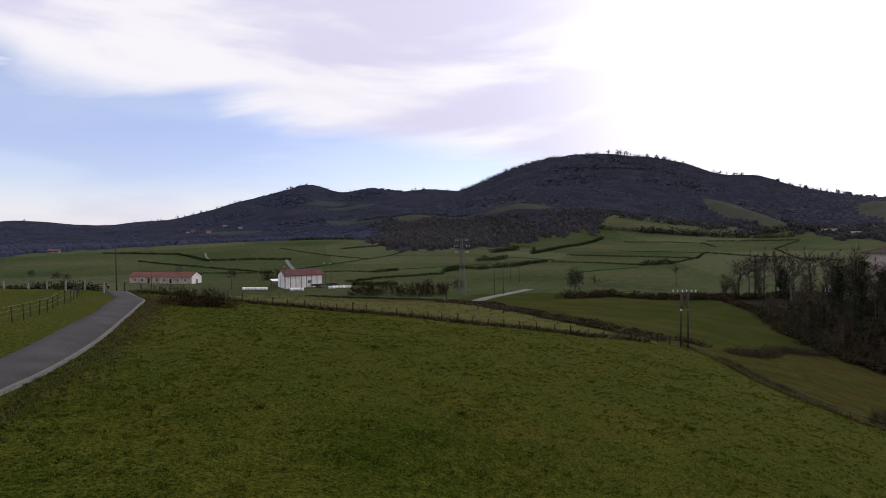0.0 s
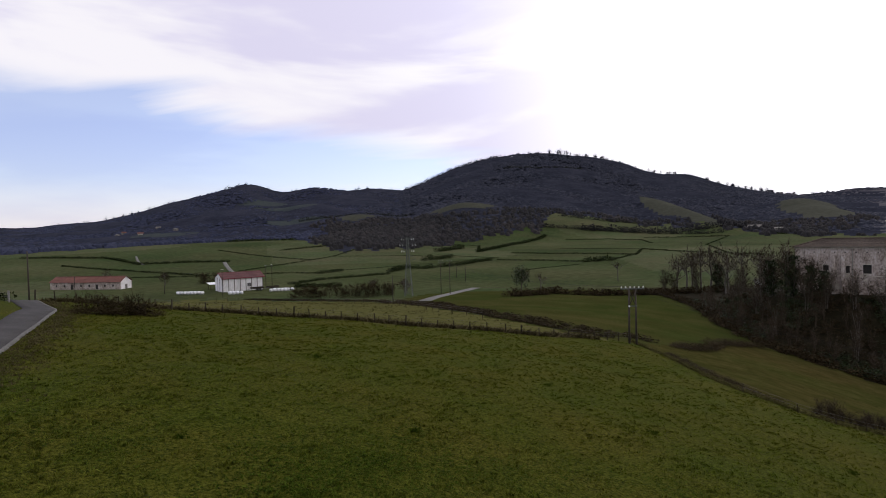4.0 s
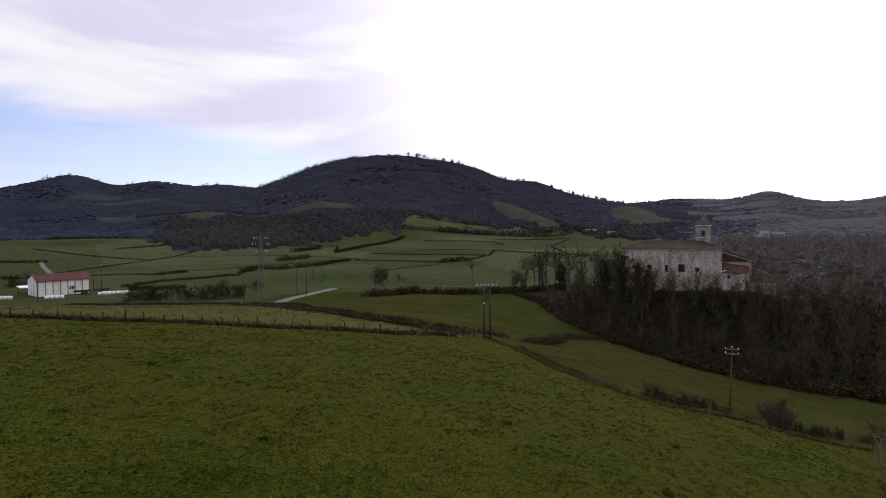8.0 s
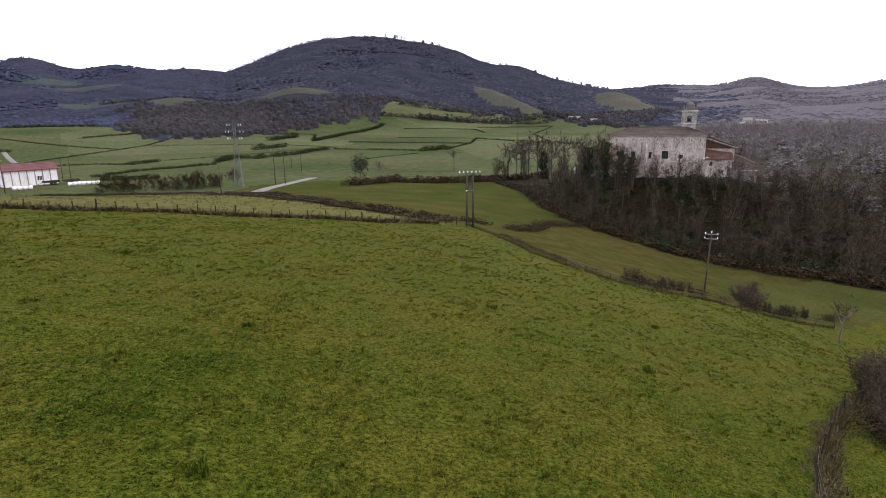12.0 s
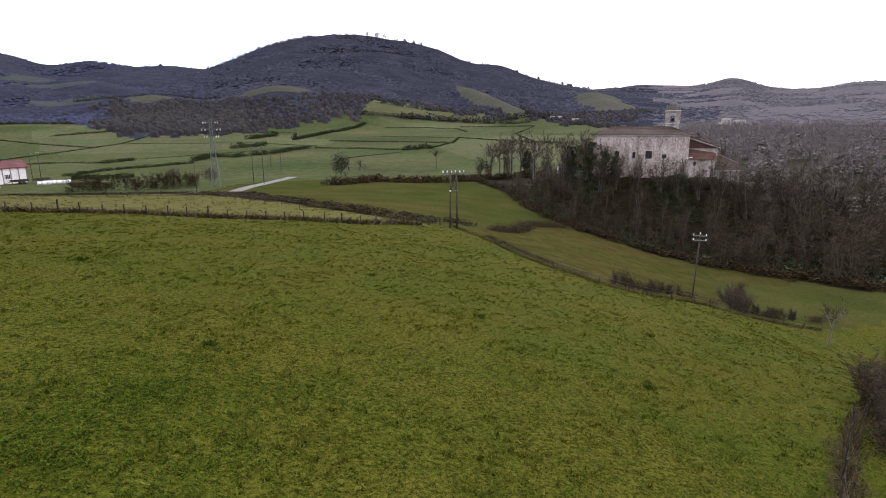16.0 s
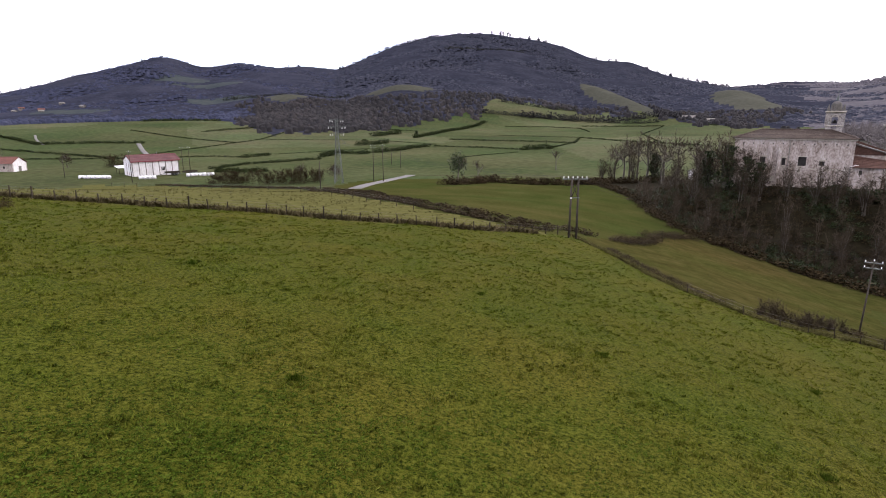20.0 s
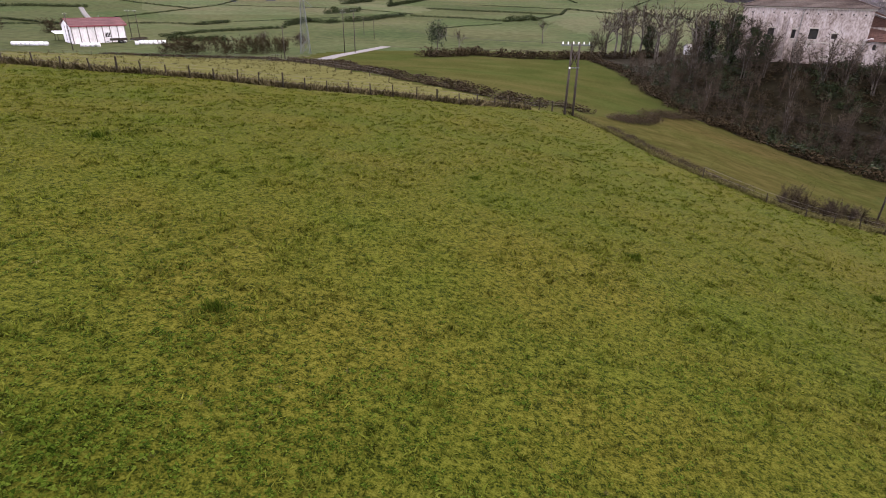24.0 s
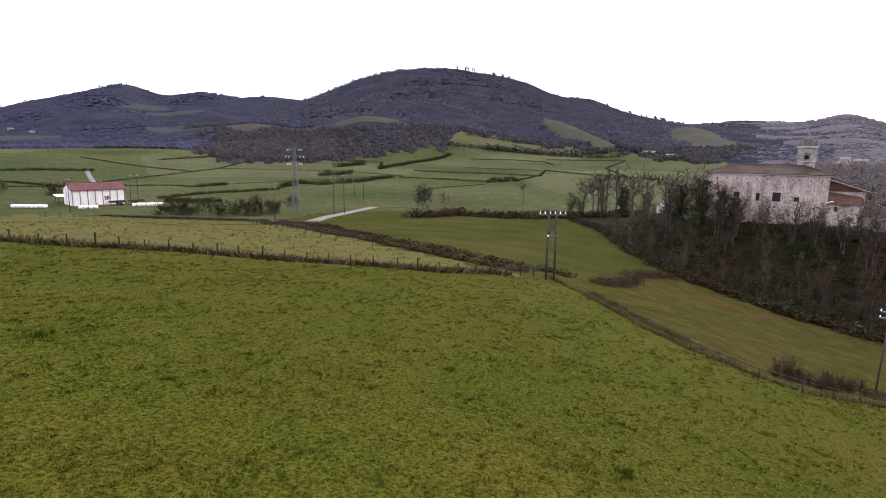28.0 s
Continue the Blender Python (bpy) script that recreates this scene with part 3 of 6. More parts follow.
WHITE = material("whitewash", ((0.45, 0.43, 0.42), (0.68, 0.66, 0.66), (0.8, 0.79, 0.8)), 0.35, 3, bump=0.2, depth=0.02, stretch=(1, 1, 0.35), sheen=0.3)
STONE = material("plastered_stone", ((0.09, 0.07, 0.052), (0.24, 0.20, 0.175), (0.37, 0.325, 0.295), (0.47, 0.425, 0.40)), 0.5, 3.2, bump=0.8, depth=0.1, spread=(0.33, 0.66), stretch=(1, 1, 0.55), sheen=0.12)
DRESSED = material("dressed_stone", ((0.20, 0.18, 0.14), (0.34, 0.31, 0.26), (0.45, 0.42, 0.36)), 0.8, 4, bump=0.4, depth=0.04)
OLD_TILE = material("weathered_tiles", ((0.030, 0.023, 0.018), (0.060, 0.046, 0.038), (0.096, 0.076, 0.063)), 0.3, 2.5, bump=0.5, depth=0.08, random_tint=0.15, sheen=0.08)
BELFRY = material("grey_belfry_stone", ((0.075, 0.068, 0.061), (0.18, 0.165, 0.152), (0.29, 0.27, 0.25), (0.38, 0.355, 0.335)), 0.6, 4.0, bump=0.7, depth=0.06, spread=(0.33, 0.66), sheen=0.12)
LEAD = material("weathered_dome_stone", ((0.05, 0.047, 0.042), (0.10, 0.095, 0.085), (0.16, 0.15, 0.135)), 0.8, 5, bump=0.4, depth=0.04, sheen=0.1)
RED_TILE = material("red_tiles", ((0.07, 0.024, 0.017), (0.12, 0.042, 0.030), (0.17, 0.068, 0.05)), 0.3, 3, bump=0.4, depth=0.05, random_tint=0.15)
CHURCH_RED = material("faded_red_tiles", ((0.045, 0.026, 0.02), (0.078, 0.045, 0.036), (0.12, 0.072, 0.057)), 0.5, 4, bump=0.5, depth=0.06, random_tint=0.1, sheen=0.08)
RED_SHEET = material("red_roof_sheet", ((0.06, 0.030, 0.030), (0.10, 0.045, 0.045), (0.14, 0.068, 0.066)), 0.25, 3, rough=0.7, bump=0.2, depth=0.03, random_tint=0.15, sheen=0.1)
DARK_TRIM = material("dark_red_trim", ((0.13, 0.02, 0.03), (0.18, 0.03, 0.04)), 1, 8, rough=0.6, bump=0.1)
GREY = material("grey_render", ((0.095, 0.088, 0.078), (0.15, 0.14, 0.125), (0.20, 0.187, 0.17)), 0.4, 3, bump=0.2, depth=0.02)
# near-black: paints unlit insides of openings; also tyres, trailer bed and bell
DARK = material("dark_interior", ((0.012, 0.011, 0.01), (0.03, 0.028, 0.025)), 1, 5, bump=0.1)
PLASTIC = material("white_plastic_wrap", ((0.6, 0.6, 0.62), (0.75, 0.75, 0.77), (0.82, 0.82, 0.83)), 1.2, 8, rough=0.45, bump=0.3, depth=0.03, random_tint=0.15)
POLE_WOOD = material("weathered_pole_wood", ((0.024, 0.019, 0.014), (0.048, 0.040, 0.032), (0.08, 0.07, 0.058)), 0.6, 10, bump=0.3, depth=0.01, stretch=(1, 1, 0.15), random_tint=0.12, sheen=0.15)
POST_WOOD = material("grey_post_wood", ((0.016, 0.013, 0.009), (0.034, 0.028, 0.020), (0.06, 0.051, 0.038)), 2, 25, bump=0.4, depth=0.01, stretch=(1, 1, 0.2), random_tint=0.2, sheen=0.1)
CONCRETE = material("concrete", ((0.11, 0.107, 0.10), (0.18, 0.175, 0.165), (0.25, 0.24, 0.23)), 1.2, 12, bump=0.3, depth=0.01, random_tint=0.15)
STEEL = material("galvanised_steel", ((0.05, 0.06, 0.055), (0.085, 0.10, 0.09), (0.13, 0.14, 0.13)), 1.5, 10, rough=0.6, metal=0.3, bump=0.1)
CERAMIC = material("white_insulator", ((0.75, 0.75, 0.74), (0.85, 0.85, 0.84)), 3, 20, rough=0.3, bump=0.05)
WIRE = material("fence_wire", ((0.10, 0.095, 0.09), (0.18, 0.17, 0.16)), 4, 30, rough=0.6, metal=0.5, bump=0.0)
BARK = material("tree_bark", ((0.045, 0.038, 0.030), (0.095, 0.083, 0.068), (0.15, 0.135, 0.115)), 1.2, 14, bump=0.5, depth=0.03, stretch=(1, 1, 0.3), random_tint=0.15)
TWIGS = material("bare_twigs", ((0.016, 0.011, 0.007), (0.034, 0.025, 0.016), (0.060, 0.046, 0.032)), 0.4, 5, bump=0.0, island=0.25, sheen=0.1)
IVY = material("ivy_leaves", ((0.006, 0.011, 0.003), (0.015, 0.026, 0.006), (0.032, 0.045, 0.012)), 0.7, 6, rough=0.6, bump=0.0, island=0.35, sheen=0.2)
HEDGE = material("hedge_leaves", ((0.008, 0.014, 0.005), (0.019, 0.028, 0.008), (0.035, 0.043, 0.014)), 0.15, 2, rough=0.8, bump=0.0, island=0.4, sheen=0.05)
BRAMBLE = material("bramble_leaves", ((0.016, 0.012, 0.006), (0.029, 0.021, 0.010), (0.047, 0.035, 0.018)), 0.25, 3, rough=0.85, bump=0.0, island=0.4, sheen=0.05)
STRAW = material("dead_grass_stems", ((0.040, 0.038, 0.012), (0.072, 0.068, 0.022), (0.115, 0.104, 0.042)), 0.4, 5, bump=0.0, island=0.3, sheen=0.05)
ROUGH = material("rough_dead_grass", ((0.03, 0.026, 0.010), (0.06, 0.05, 0.022), (0.10, 0.083, 0.042)), 0.4, 5, bump=0.0, island=0.4, sheen=0.05)
BLADE = material("grass_blades", ((0.018, 0.024, 0.003), (0.045, 0.054, 0.006), (0.077, 0.085, 0.011), (0.104, 0.112, 0.019)), 0.5, 4, rough=0.85, bump=0.0, island=0.4, spread=(0.20, 0.80), sheen=0.015, patch=(0.16, (1.13, 1.05, 1.10), (0.87, 1.0, 0.87)))
CLOVER = material("clover_leaves", ((0.013, 0.024, 0.002), (0.032, 0.053, 0.0048), (0.058, 0.082, 0.010)), 0.3, 3, rough=0.85, bump=0.0, island=0.5, sheen=0.015)
# haze over the broad hill is put into this base colour as blue
FOREST = material("haze_blue_leafless_wood", ((0.022, 0.025, 0.037), (0.034, 0.037, 0.052), (0.049, 0.052, 0.068)), 0.02, 0.2, rough=0.9, bump=0.0, island=0.1, sheen=0.05)
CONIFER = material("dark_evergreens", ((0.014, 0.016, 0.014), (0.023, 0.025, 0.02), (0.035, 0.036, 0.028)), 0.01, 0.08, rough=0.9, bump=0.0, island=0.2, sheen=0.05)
# stronger haze blue painted into the western ridge's base colour
FOREST_FAR = material("haze_blue_far_woodland", ((0.025, 0.030, 0.053), (0.034, 0.039, 0.066), (0.045, 0.050, 0.079)), 0.004, 0.04, rough=0.9, bump=0.0, island=0.08, sheen=0.05)
FOREST_WARM = material("russet_thicket", ((0.017, 0.017, 0.018), (0.027, 0.026, 0.027), (0.042, 0.038, 0.037)), 0.01, 0.08, rough=0.9, bump=0.0, island=0.14, sheen=0.05)
# lilac paling in the base colour paints haze on the eastern ridge
FOREST_EAST = material("haze_pale_eastern_woodland", ((0.064, 0.060, 0.070), (0.082, 0.077, 0.088), (0.105, 0.098, 0.110)), 0.02, 0.2, rough=0.9, bump=0.0, island=0.08, sheen=0.05)
PALE_TWIGS = material("pale_bare_twigs", ((0.022, 0.016, 0.010), (0.046, 0.035, 0.023), (0.084, 0.067, 0.047)), 0.3, 4, bump=0.0, island=0.3, sheen=0.1)
# raised well above the near twigs: haze is painted into the base colour
HAZED_WOODS = material("haze_paled_bare_woods", ((0.097, 0.087, 0.086), (0.128, 0.115, 0.112), (0.170, 0.152, 0.147)), 0.05, 0.6, bump=0.0, island=0.12, sheen=0.05)
RUSHES = material("low_meadow_grass", ((0.022, 0.026, 0.005), (0.040, 0.043, 0.008), (0.064, 0.062, 0.015)), 0.3, 4, bump=0.0, island=0.4, sheen=0.05)
CABLE = material("dark_cable", ((0.02, 0.02, 0.02), (0.035, 0.035, 0.035)), 2, 9, rough=0.8, bump=0.0, sheen=0.1)

def tuft(seed, n=9, wide=0.5):
    g = np.random.default_rng(seed)
    a = g.uniform(0, 2 * np.pi, n)
    r = g.uniform(0, wide, n)
    base = np.stack([r * np.cos(a), r * np.sin(a), 0 * a - 0.1], 1)
    tip = base + np.stack([g.normal(0, 0.3, n), g.normal(0, 0.3, n), g.uniform(0.5, 1.15, n)], 1)
    side = np.stack([-np.sin(a + 1), np.cos(a + 1), 0 * a], 1) * g.uniform(0.055, 0.12, (n, 1))
    v = np.stack([base - side, base + side, tip], 1).reshape(-1, 3)
    return v, np.arange(3 * n).reshape(-1, 3)


TUFTS = [tuft(k, 7) for k in range(6)]

# prototypes for planting
LEAFY = [leaf_cloud(46, 0.13, k) for k in range(4)]
FINE = [leaf_cloud(90, 0.075, 20 + k, 0.8) for k in range(4)]
COARSE = [leaf_cloud(46, 0.105, 40 + k, 0.95, 0.62) for k in range(5)]
BUSHES = [whole(*branch_arrays(60 + k, limbs=7, forks=4, twigs=8, spread=0.5, upright=0.75, stem=0.012, fine=0.009, fork=0.5)) for k in range(4)]
THORN = [leaf_cloud(230, 0.03, 160 + k, 0.8, 0.25) for k in range(3)]
CLUMPS = [tuft(170 + k, 18, 0.7) for k in range(4)]
LUMPS = [crown_lump(70 + k) for k in range(8)]
BRUSH = [leaf_cloud(52, 0.085, 220 + k, 0.95, 0.3) for k in range(5)]
BARE = [branch_arrays(80 + k) for k in range(4)]
STEMS = [many_stems(110 + k, 6, 66, 0.22) for k in range(4)]
COPSE = [whole(*many_stems(120 + k, 4, 24, 0.2, 0.0055, 0.012)) for k in range(4)]
SHRUB = [whole(*many_stems(130 + k, 9, 60, 0.45, 0.0045, 0.009, 0.05)) for k in range(3)]
THICKET = [whole(*branch_arrays(100 + k, limbs=5, forks=4, twigs=8, spread=0.3, upright=0.75, stem=0.012, fine=0.0085)) for k in range(4)]

# ---- lanes ----


def ribbon(name, line, width, mat, label, lift=0.05, step=1.0, kind="structure", category="road"):
    """A strip laid on the ground along a line of plan points."""
    pts = []
    for (x0, y0), (x1, y1) in zip(line, line[1:]):
        n = max(1, int(math.hypot(x1 - x0, y1 - y0) / step))
        pts += [(x0 + (x1 - x0) * k / n, y0 + (y1 - y0) * k / n) for k in range(n)]
    pts = np.array(pts + [line[-1]])
    for _ in range(6):
        pts[1:-1] = (pts[:-2] + 2 * pts[1:-1] + pts[2:]) / 4
    d = np.gradient(pts, axis=0)
    d /= np.linalg.norm(d, axis=1)[:, None]
    side = np.stack([d[:, 1], -d[:, 0]], 1)
    cols = np.array([-0.5, -0.48, -0.17, 0.17, 0.48, 0.5]) * width
    p = pts[:, None] + side[:, None] * cols[None, :, None]
    z = height(p[..., 0], p[..., 1]) + lift
    z[:, (0, -1)] -= lift + 0.15
    v = np.concatenate([p, z[..., None]], -1).reshape(-1, 3)
    nc, t = len(cols), []
    for i in range(len(pts) - 1):
        for j in range(nc - 1):
            a = i * nc + j
            t += [(a, a + nc + 1, a + 1), (a, a + nc, a + nc + 1)]
    return tagged(sheet(name, v, np.array(t), mat, soft=True), label, category, kind=kind), pts, side


lane, lane_pts, lane_side = ribbon("road", ((-8.7, -16), (-26.2, 17.2), (-35.7, 28.7), (-50.7, 45.2), (-62, 52.3), (-90, 60.3)), 2.5, TARMAC, "narrow grey tarmac farm lane with a worn edge", 0.12)
EDGE_STONE = material("pale_lane_edge", ((0.06, 0.057, 0.05), (0.10, 0.095, 0.087), (0.15, 0.14, 0.13)), 1.0, 8, bump=0.3, depth=0.02)
v, t = [], []
for k, ((x, y), (sx, sy)) in enumerate(zip(lane_pts, lane_side)):
    for c, up in ((1.23, 0.02), (1.23, 0.17), (1.37, 0.17), (1.42, -0.3)):
        px, py = x + sx * c, y + sy * c
        v.append((px, py, ground_z(px, py) + up))
    if k:
        a = 4 * k
        for j in range(3):
            t += [(a - 4 + j, a + j, a + j + 1), (a - 4 + j, a + j + 1, a - 3 + j)]
tagged(sheet("trim", np.array(v), np.array(t), EDGE_STONE), "low pale concrete edging along the lane", "kerb", kind="structure")
ribbon("road", ((-43, 148), (-44, 165), (-43, 195), (-41, 213)), 3.6, TRACK, "pale concrete farm track between meadows", 0.1, 2.0)
ribbon("road", ((-41, 213), (0, 212), (36, 217), (60, 220)), 1.6, PATH_EARTH, "thin worn track along a hedge", 0.1, 2.0)
ribbon("road", ((-193, 284), (-219, 316), (-247, 352)), 2.6, TRACK, "pale gravel track climbing behind a barn", 0.15, 4.0)
ribbon("road", ((-288, 322), (-308, 339), (-330, 362)), 1.5, TRACK, "pale gravel track between far meadows", 0.15, 4.0)

# ---- fences ----


def along(line, step, jitter=0.0):
    out = []
    for (x0, y0), (x1, y1) in zip(line, line[1:]):
        n = max(1, round(math.hypot(x1 - x0, y1 - y0) / step))
        out += [(x0 + (x1 - x0) * k / n, y0 + (y1 - y0) * k / n) for k in range(n)]
    out.append(line[-1])
    return [(x + random.uniform(-jitter, jitter), y + random.uniform(-jitter, jitter)) for x, y in out]


def post_mesh(name, r, h, mat, square=False):
    bm = bmesh.new()
    if square:
        box(bm, -r, r, -r, r, -0.3, h, bevel=0.012)
    else:
        rod(bm, (0, 0, -0.3), (0.0, 0, h), r, r * 0.85, 7)
    me = bpy.data.meshes.new(name)
    bm.to_mesh(me)
    bm.free()
    me.materials.append(mat)
    return me


def fence(line, step, h, r, mat, label, wires=(0.45, 0.75, 1.0), square=False, lean=4.0, strainer=0):
    root = thing("fence", label, "fence", pose(0, 0, 0))
    me = post_mesh("post", r, h, mat, square)
    tops = along(line, step, 0.08)
    heads = []
    for k, (x, y) in enumerate(tops):
        ob = new("post", me)
        ob.parent = root
        m = on_ground(x, y) @ pose(0, 0, 0, random.uniform(-lean, lean), random.uniform(-lean, lean), random.uniform(0, 360))
        grow = random.uniform(0.86, 1.1) * (1.25 if strainer and k % strainer == 0 else 1)
        ob.matrix_local = m @ Matrix.Diagonal((1.3 if strainer and k % strainer == 0 else 1, 1.3 if strainer and k % strainer == 0 else 1, grow, 1))
        heads.append(m)
    for w in wires:
        bm = bmesh.new()
        pins = [a @ Vector((0, 0, w * h)) for a in heads]
        line_pts = [pins[0]]
        for p, q in zip(pins, pins[1:]):
            line_pts += [(p + q) / 2 - Vector((0, 0, 0.02)), q]
        strand(bm, line_pts, 0.007)
        part("wire", bm, WIRE, root)
    return root


FENCE_LINE = [p for p in EDGE if -70 < p[0] < 6]
fence(FENCE_LINE, 2.1, 1.1, 0.07, POST_WOOD, "wire fence on weathered wooden posts between pasture and rough strip", strainer=7)
fence(((-125, 168), (-108, 167), (-80, 157), (-56, 144), (-41, 118), (-29, 101), (-17, 90.5)), 4.0, 1.25, 0.06, POST_WOOD, "old fence of grey posts along the strip's far edge", lean=7)
fence([(x + -sx * 4.2, y - sy * 4.2) for (x, y), (sx, sy) in zip(lane_pts[20:88:8], lane_side[20:88:8])], 1.9, 1.1, 0.04, POST_WOOD, "wire fence on thin wooden posts beside the lane")
fence(((-74, 40), (-66, 45), (-58, 48)), 2.3, 1.25, 0.075, CONCRETE, "row of square concrete fence posts before a hedge", square=True, lean=2)
fence([p for p in EDGE if 13 < p[0] < 60], 3.4, 0.9, 0.045, POST_WOOD, "low wire fence half lost in brambles along the gully", wires=(0.6, 0.95), lean=9)
fence(((31, 40), (24, 34.5), (18, 29), (12, 22.5), (7, 15)), 2.2, 1.1, 0.05, POST_WOOD, "leaning wire fence in dead grass below the pasture", lean=9)

# ---- utility poles ----


def bolt_insulator(parent, x, y, z, s=1.0):
    bm = bmesh.new()
    for k, (r, h) in enumerate(((0.05, 0.06), (0.085, 0.05), (0.06, 0.05), (0.085, 0.05), (0.045, 0.07))):
        zz = z + s * 0.055 * k
        rod(bm, (x, y, zz), (x, y, zz + h * s), r * s, r * s * 0.8, 8)
    return part("insulator", bm, CERAMIC, parent, "white ceramic insulator", soft=True)


def h_pole(x, y, turn, h):
    root = thing("utility_pole", "twin-legged wooden power pole with white insulators at the field's edge", "power pole", on_ground(x, y, turn))
    for s in (-0.42, 0.42):
        rod_part("leg", (s * 1.15, 0, -0.6), (s, 0, h), 0.15, POLE_WOOD, root, 0.11)
    box_part("crossarm", (-1.6, 1.6, -0.07, 0.07, h - 0.25, h - 0.1), STEEL, root)
    box_part("lower_crossarm", (-0.6, 0.6, -0.16, -0.1, h - 2.6, h - 2.48), STEEL, root)
    rod_part("brace", (-0.45, -0.13, h - 2.5), (0.42, -0.13, h - 0.5), 0.06, POLE_WOOD, root, label="pale diagonal brace")
    rod_part("brace", (0.45, 0.13, h - 2.5), (-0.42, 0.13, h - 0.5), 0.05, POLE_WOOD, root)
    box_part("sign_plate", (-0.56, -0.4, -0.2, -0.17, h - 2.65, h - 2.45), CERAMIC, root, "small white metal plate")
    for k in range(6):
        bolt_insulator(root, -1.45 + 0.58 * k, 0, h - 0.1, 0.95)
    return root


def single_pole(x, y, turn, h, arms, label, r=0.13, lean=0.0, group=""):
    root = thing("utility_pole", label, "utility pole", on_ground(x, y, turn) @ pose(0, 0, 0, 0, lean, 0), group)
    rod_part("pole", (0, 0, -0.6), (0, 0, h), r, POLE_WOOD, root, r * 0.7)
    for k in range(arms):
        z = h - 0.25 - 0.55 * k
        box_part("crossarm", (-0.75, 0.75, -0.05, 0.05, z, z + 0.1), STEEL, root)
        for s in (-0.68, 0.68):
            bolt_insulator(root, s, 0, z + 0.1, 0.65)
    if arms:
        bolt_insulator(root, 0, 0, h, 0.7)
    return root


h_pole(5.1, 84, 8, 7.8)
single_pole(32.4, 69.7, -20, 7.6, 2, "slim wooden power pole with white insulators beside the gully", 0.095, lean=1.5)
for x, y, h, arms in ((-127, 180, 10, 1), (-136.5, 224, 9, 1), (-133.5, 224, 9, 1), (-52, 149, 7, 0), (-46.5, 181, 11, 2), (-43.5, 181, 11, 1), (-59, 260, 6.5, 0), (-51, 242, 7.2, 0),
                      (-82, 70, 8.5, 0), (-190, 178, 8, 0), (-160, 190, 7, 0)):
    single_pole(x, y, random.uniform(-30, 30), h, arms, "grey wooden utility pole standing in the valley", 0.13, group="valley poles")


def lattice_pylon(x, y, turn, h):
    root = thing("power_pylon", "slender galvanised lattice pylon with white insulator strings", "pylon", on_ground(x, y, turn))
    half = lambda z: 1.25 - (1.25 - 0.38) * min(z / (h * 0.75), 1)
    for sx in (-1, 1):
        for sy in (-1, 1):
            bm = bmesh.new()
            rod(bm, (sx * 1.25, sy * 1.25, -0.4), (sx * 0.38, sy * 0.38, h * 0.75), 0.075, 0.06, 4)
            rod(bm, (sx * 0.38, sy * 0.38, h * 0.75), (sx * 0.3, sy * 0.3, h), 0.06, 0.05, 4)
            part("leg", bm, STEEL, root)
    levels = [h * f for f in (0, 0.11, 0.21, 0.3, 0.39, 0.47, 0.55, 0.62, 0.69, 0.75, 0.81, 0.87, 0.93, 1.0)]
    for ax, ay, bx, by in ((-1, -1, 1, -1), (1, -1, 1, 1), (1, 1, -1, 1), (-1, 1, -1, -1)):
        bm = bmesh.new()
        for z0, z1 in zip(levels, levels[1:]):
            a, b = half(z0), half(z1)
            rod(bm, (ax * a, ay * a, z0), (bx * b, by * b, z1), 0.035, None, 4)
            rod(bm, (bx * a, by * a, z0), (ax * b, ay * b, z1), 0.035, None, 4)
            rod(bm, (ax * b, ay * b, z1), (bx * b, by * b, z1), 0.03, None, 4)
        part("bracing", bm, STEEL, root)
    for z, w in ((h - 0.3, 1.9), (h - 2.2, 2.4), (h - 4.1, 1.9)):
        bm = bmesh.new()
        for s in (-1, 1):
            for q in (-0.3, 0.3):
                rod(bm, (s * 0.3, q, z), (s * w, 0, z + 0.1), 0.045, None, 4)
                rod(bm, (s * 0.3, q, z - 0.5), (s * w, 0, z + 0.05), 0.04, None, 4)
        arm = part("crossarm", bm, STEEL, root)
        for s in (-1, 1):
            for f in (0.65, 1.0):
                bm = bmesh.new()
                for k in range(5):
                    rod(bm, (s * w * f, 0, z - 0.12 - 0.11 * k), (s * w * f, 0, z - 0.19 - 0.11 * k), 0.17, 0.1, 8)
                part("insulator", bm, CERAMIC, arm, "white insulator string")
    rod_part("stay_arm", (0.3, 0, h - 5.2), (2.6, 0, h - 6.9), 0.06, STEEL, root, sides=4)
    rod_part("stay_arm", (0.3, 0, h - 7.4), (2.6, 0, h - 6.9), 0.05, STEEL, root, sides=4)
    return root


lattice_pylon(-55, 173, 10, 18.6)

# ---- the white barn and its yard ----


def tiled_slope(root, name, a, b, c, d, mat, course, thick=0.1, bow=0.0):
    """A roof slope a-b (eaves) to d-c (ridge), laid in lapped courses, each an object of its own."""
    a, b, c, d = (Vector(p) for p in (a, b, c, d))
    n = max(2, round((d - a).length / course))
    up = (b - a).cross(d - a).normalized()
    if up.z < 0:
        up = -up
    for k in range(n):
        f0, f1 = k / n, min((k + 1.18) / n, 1)
        p = [a.lerp(d, f0), b.lerp(c, f0), b.lerp(c, f1), a.lerp(d, f1)]
        pts = [p[0] + up * thick, p[1] + up * thick, p[2] + up * 0.02, p[3] + up * 0.02]
        vs, fs = slab([tuple(q) for q in pts], thick)
        poly_part(name, vs, fs, mat, root)


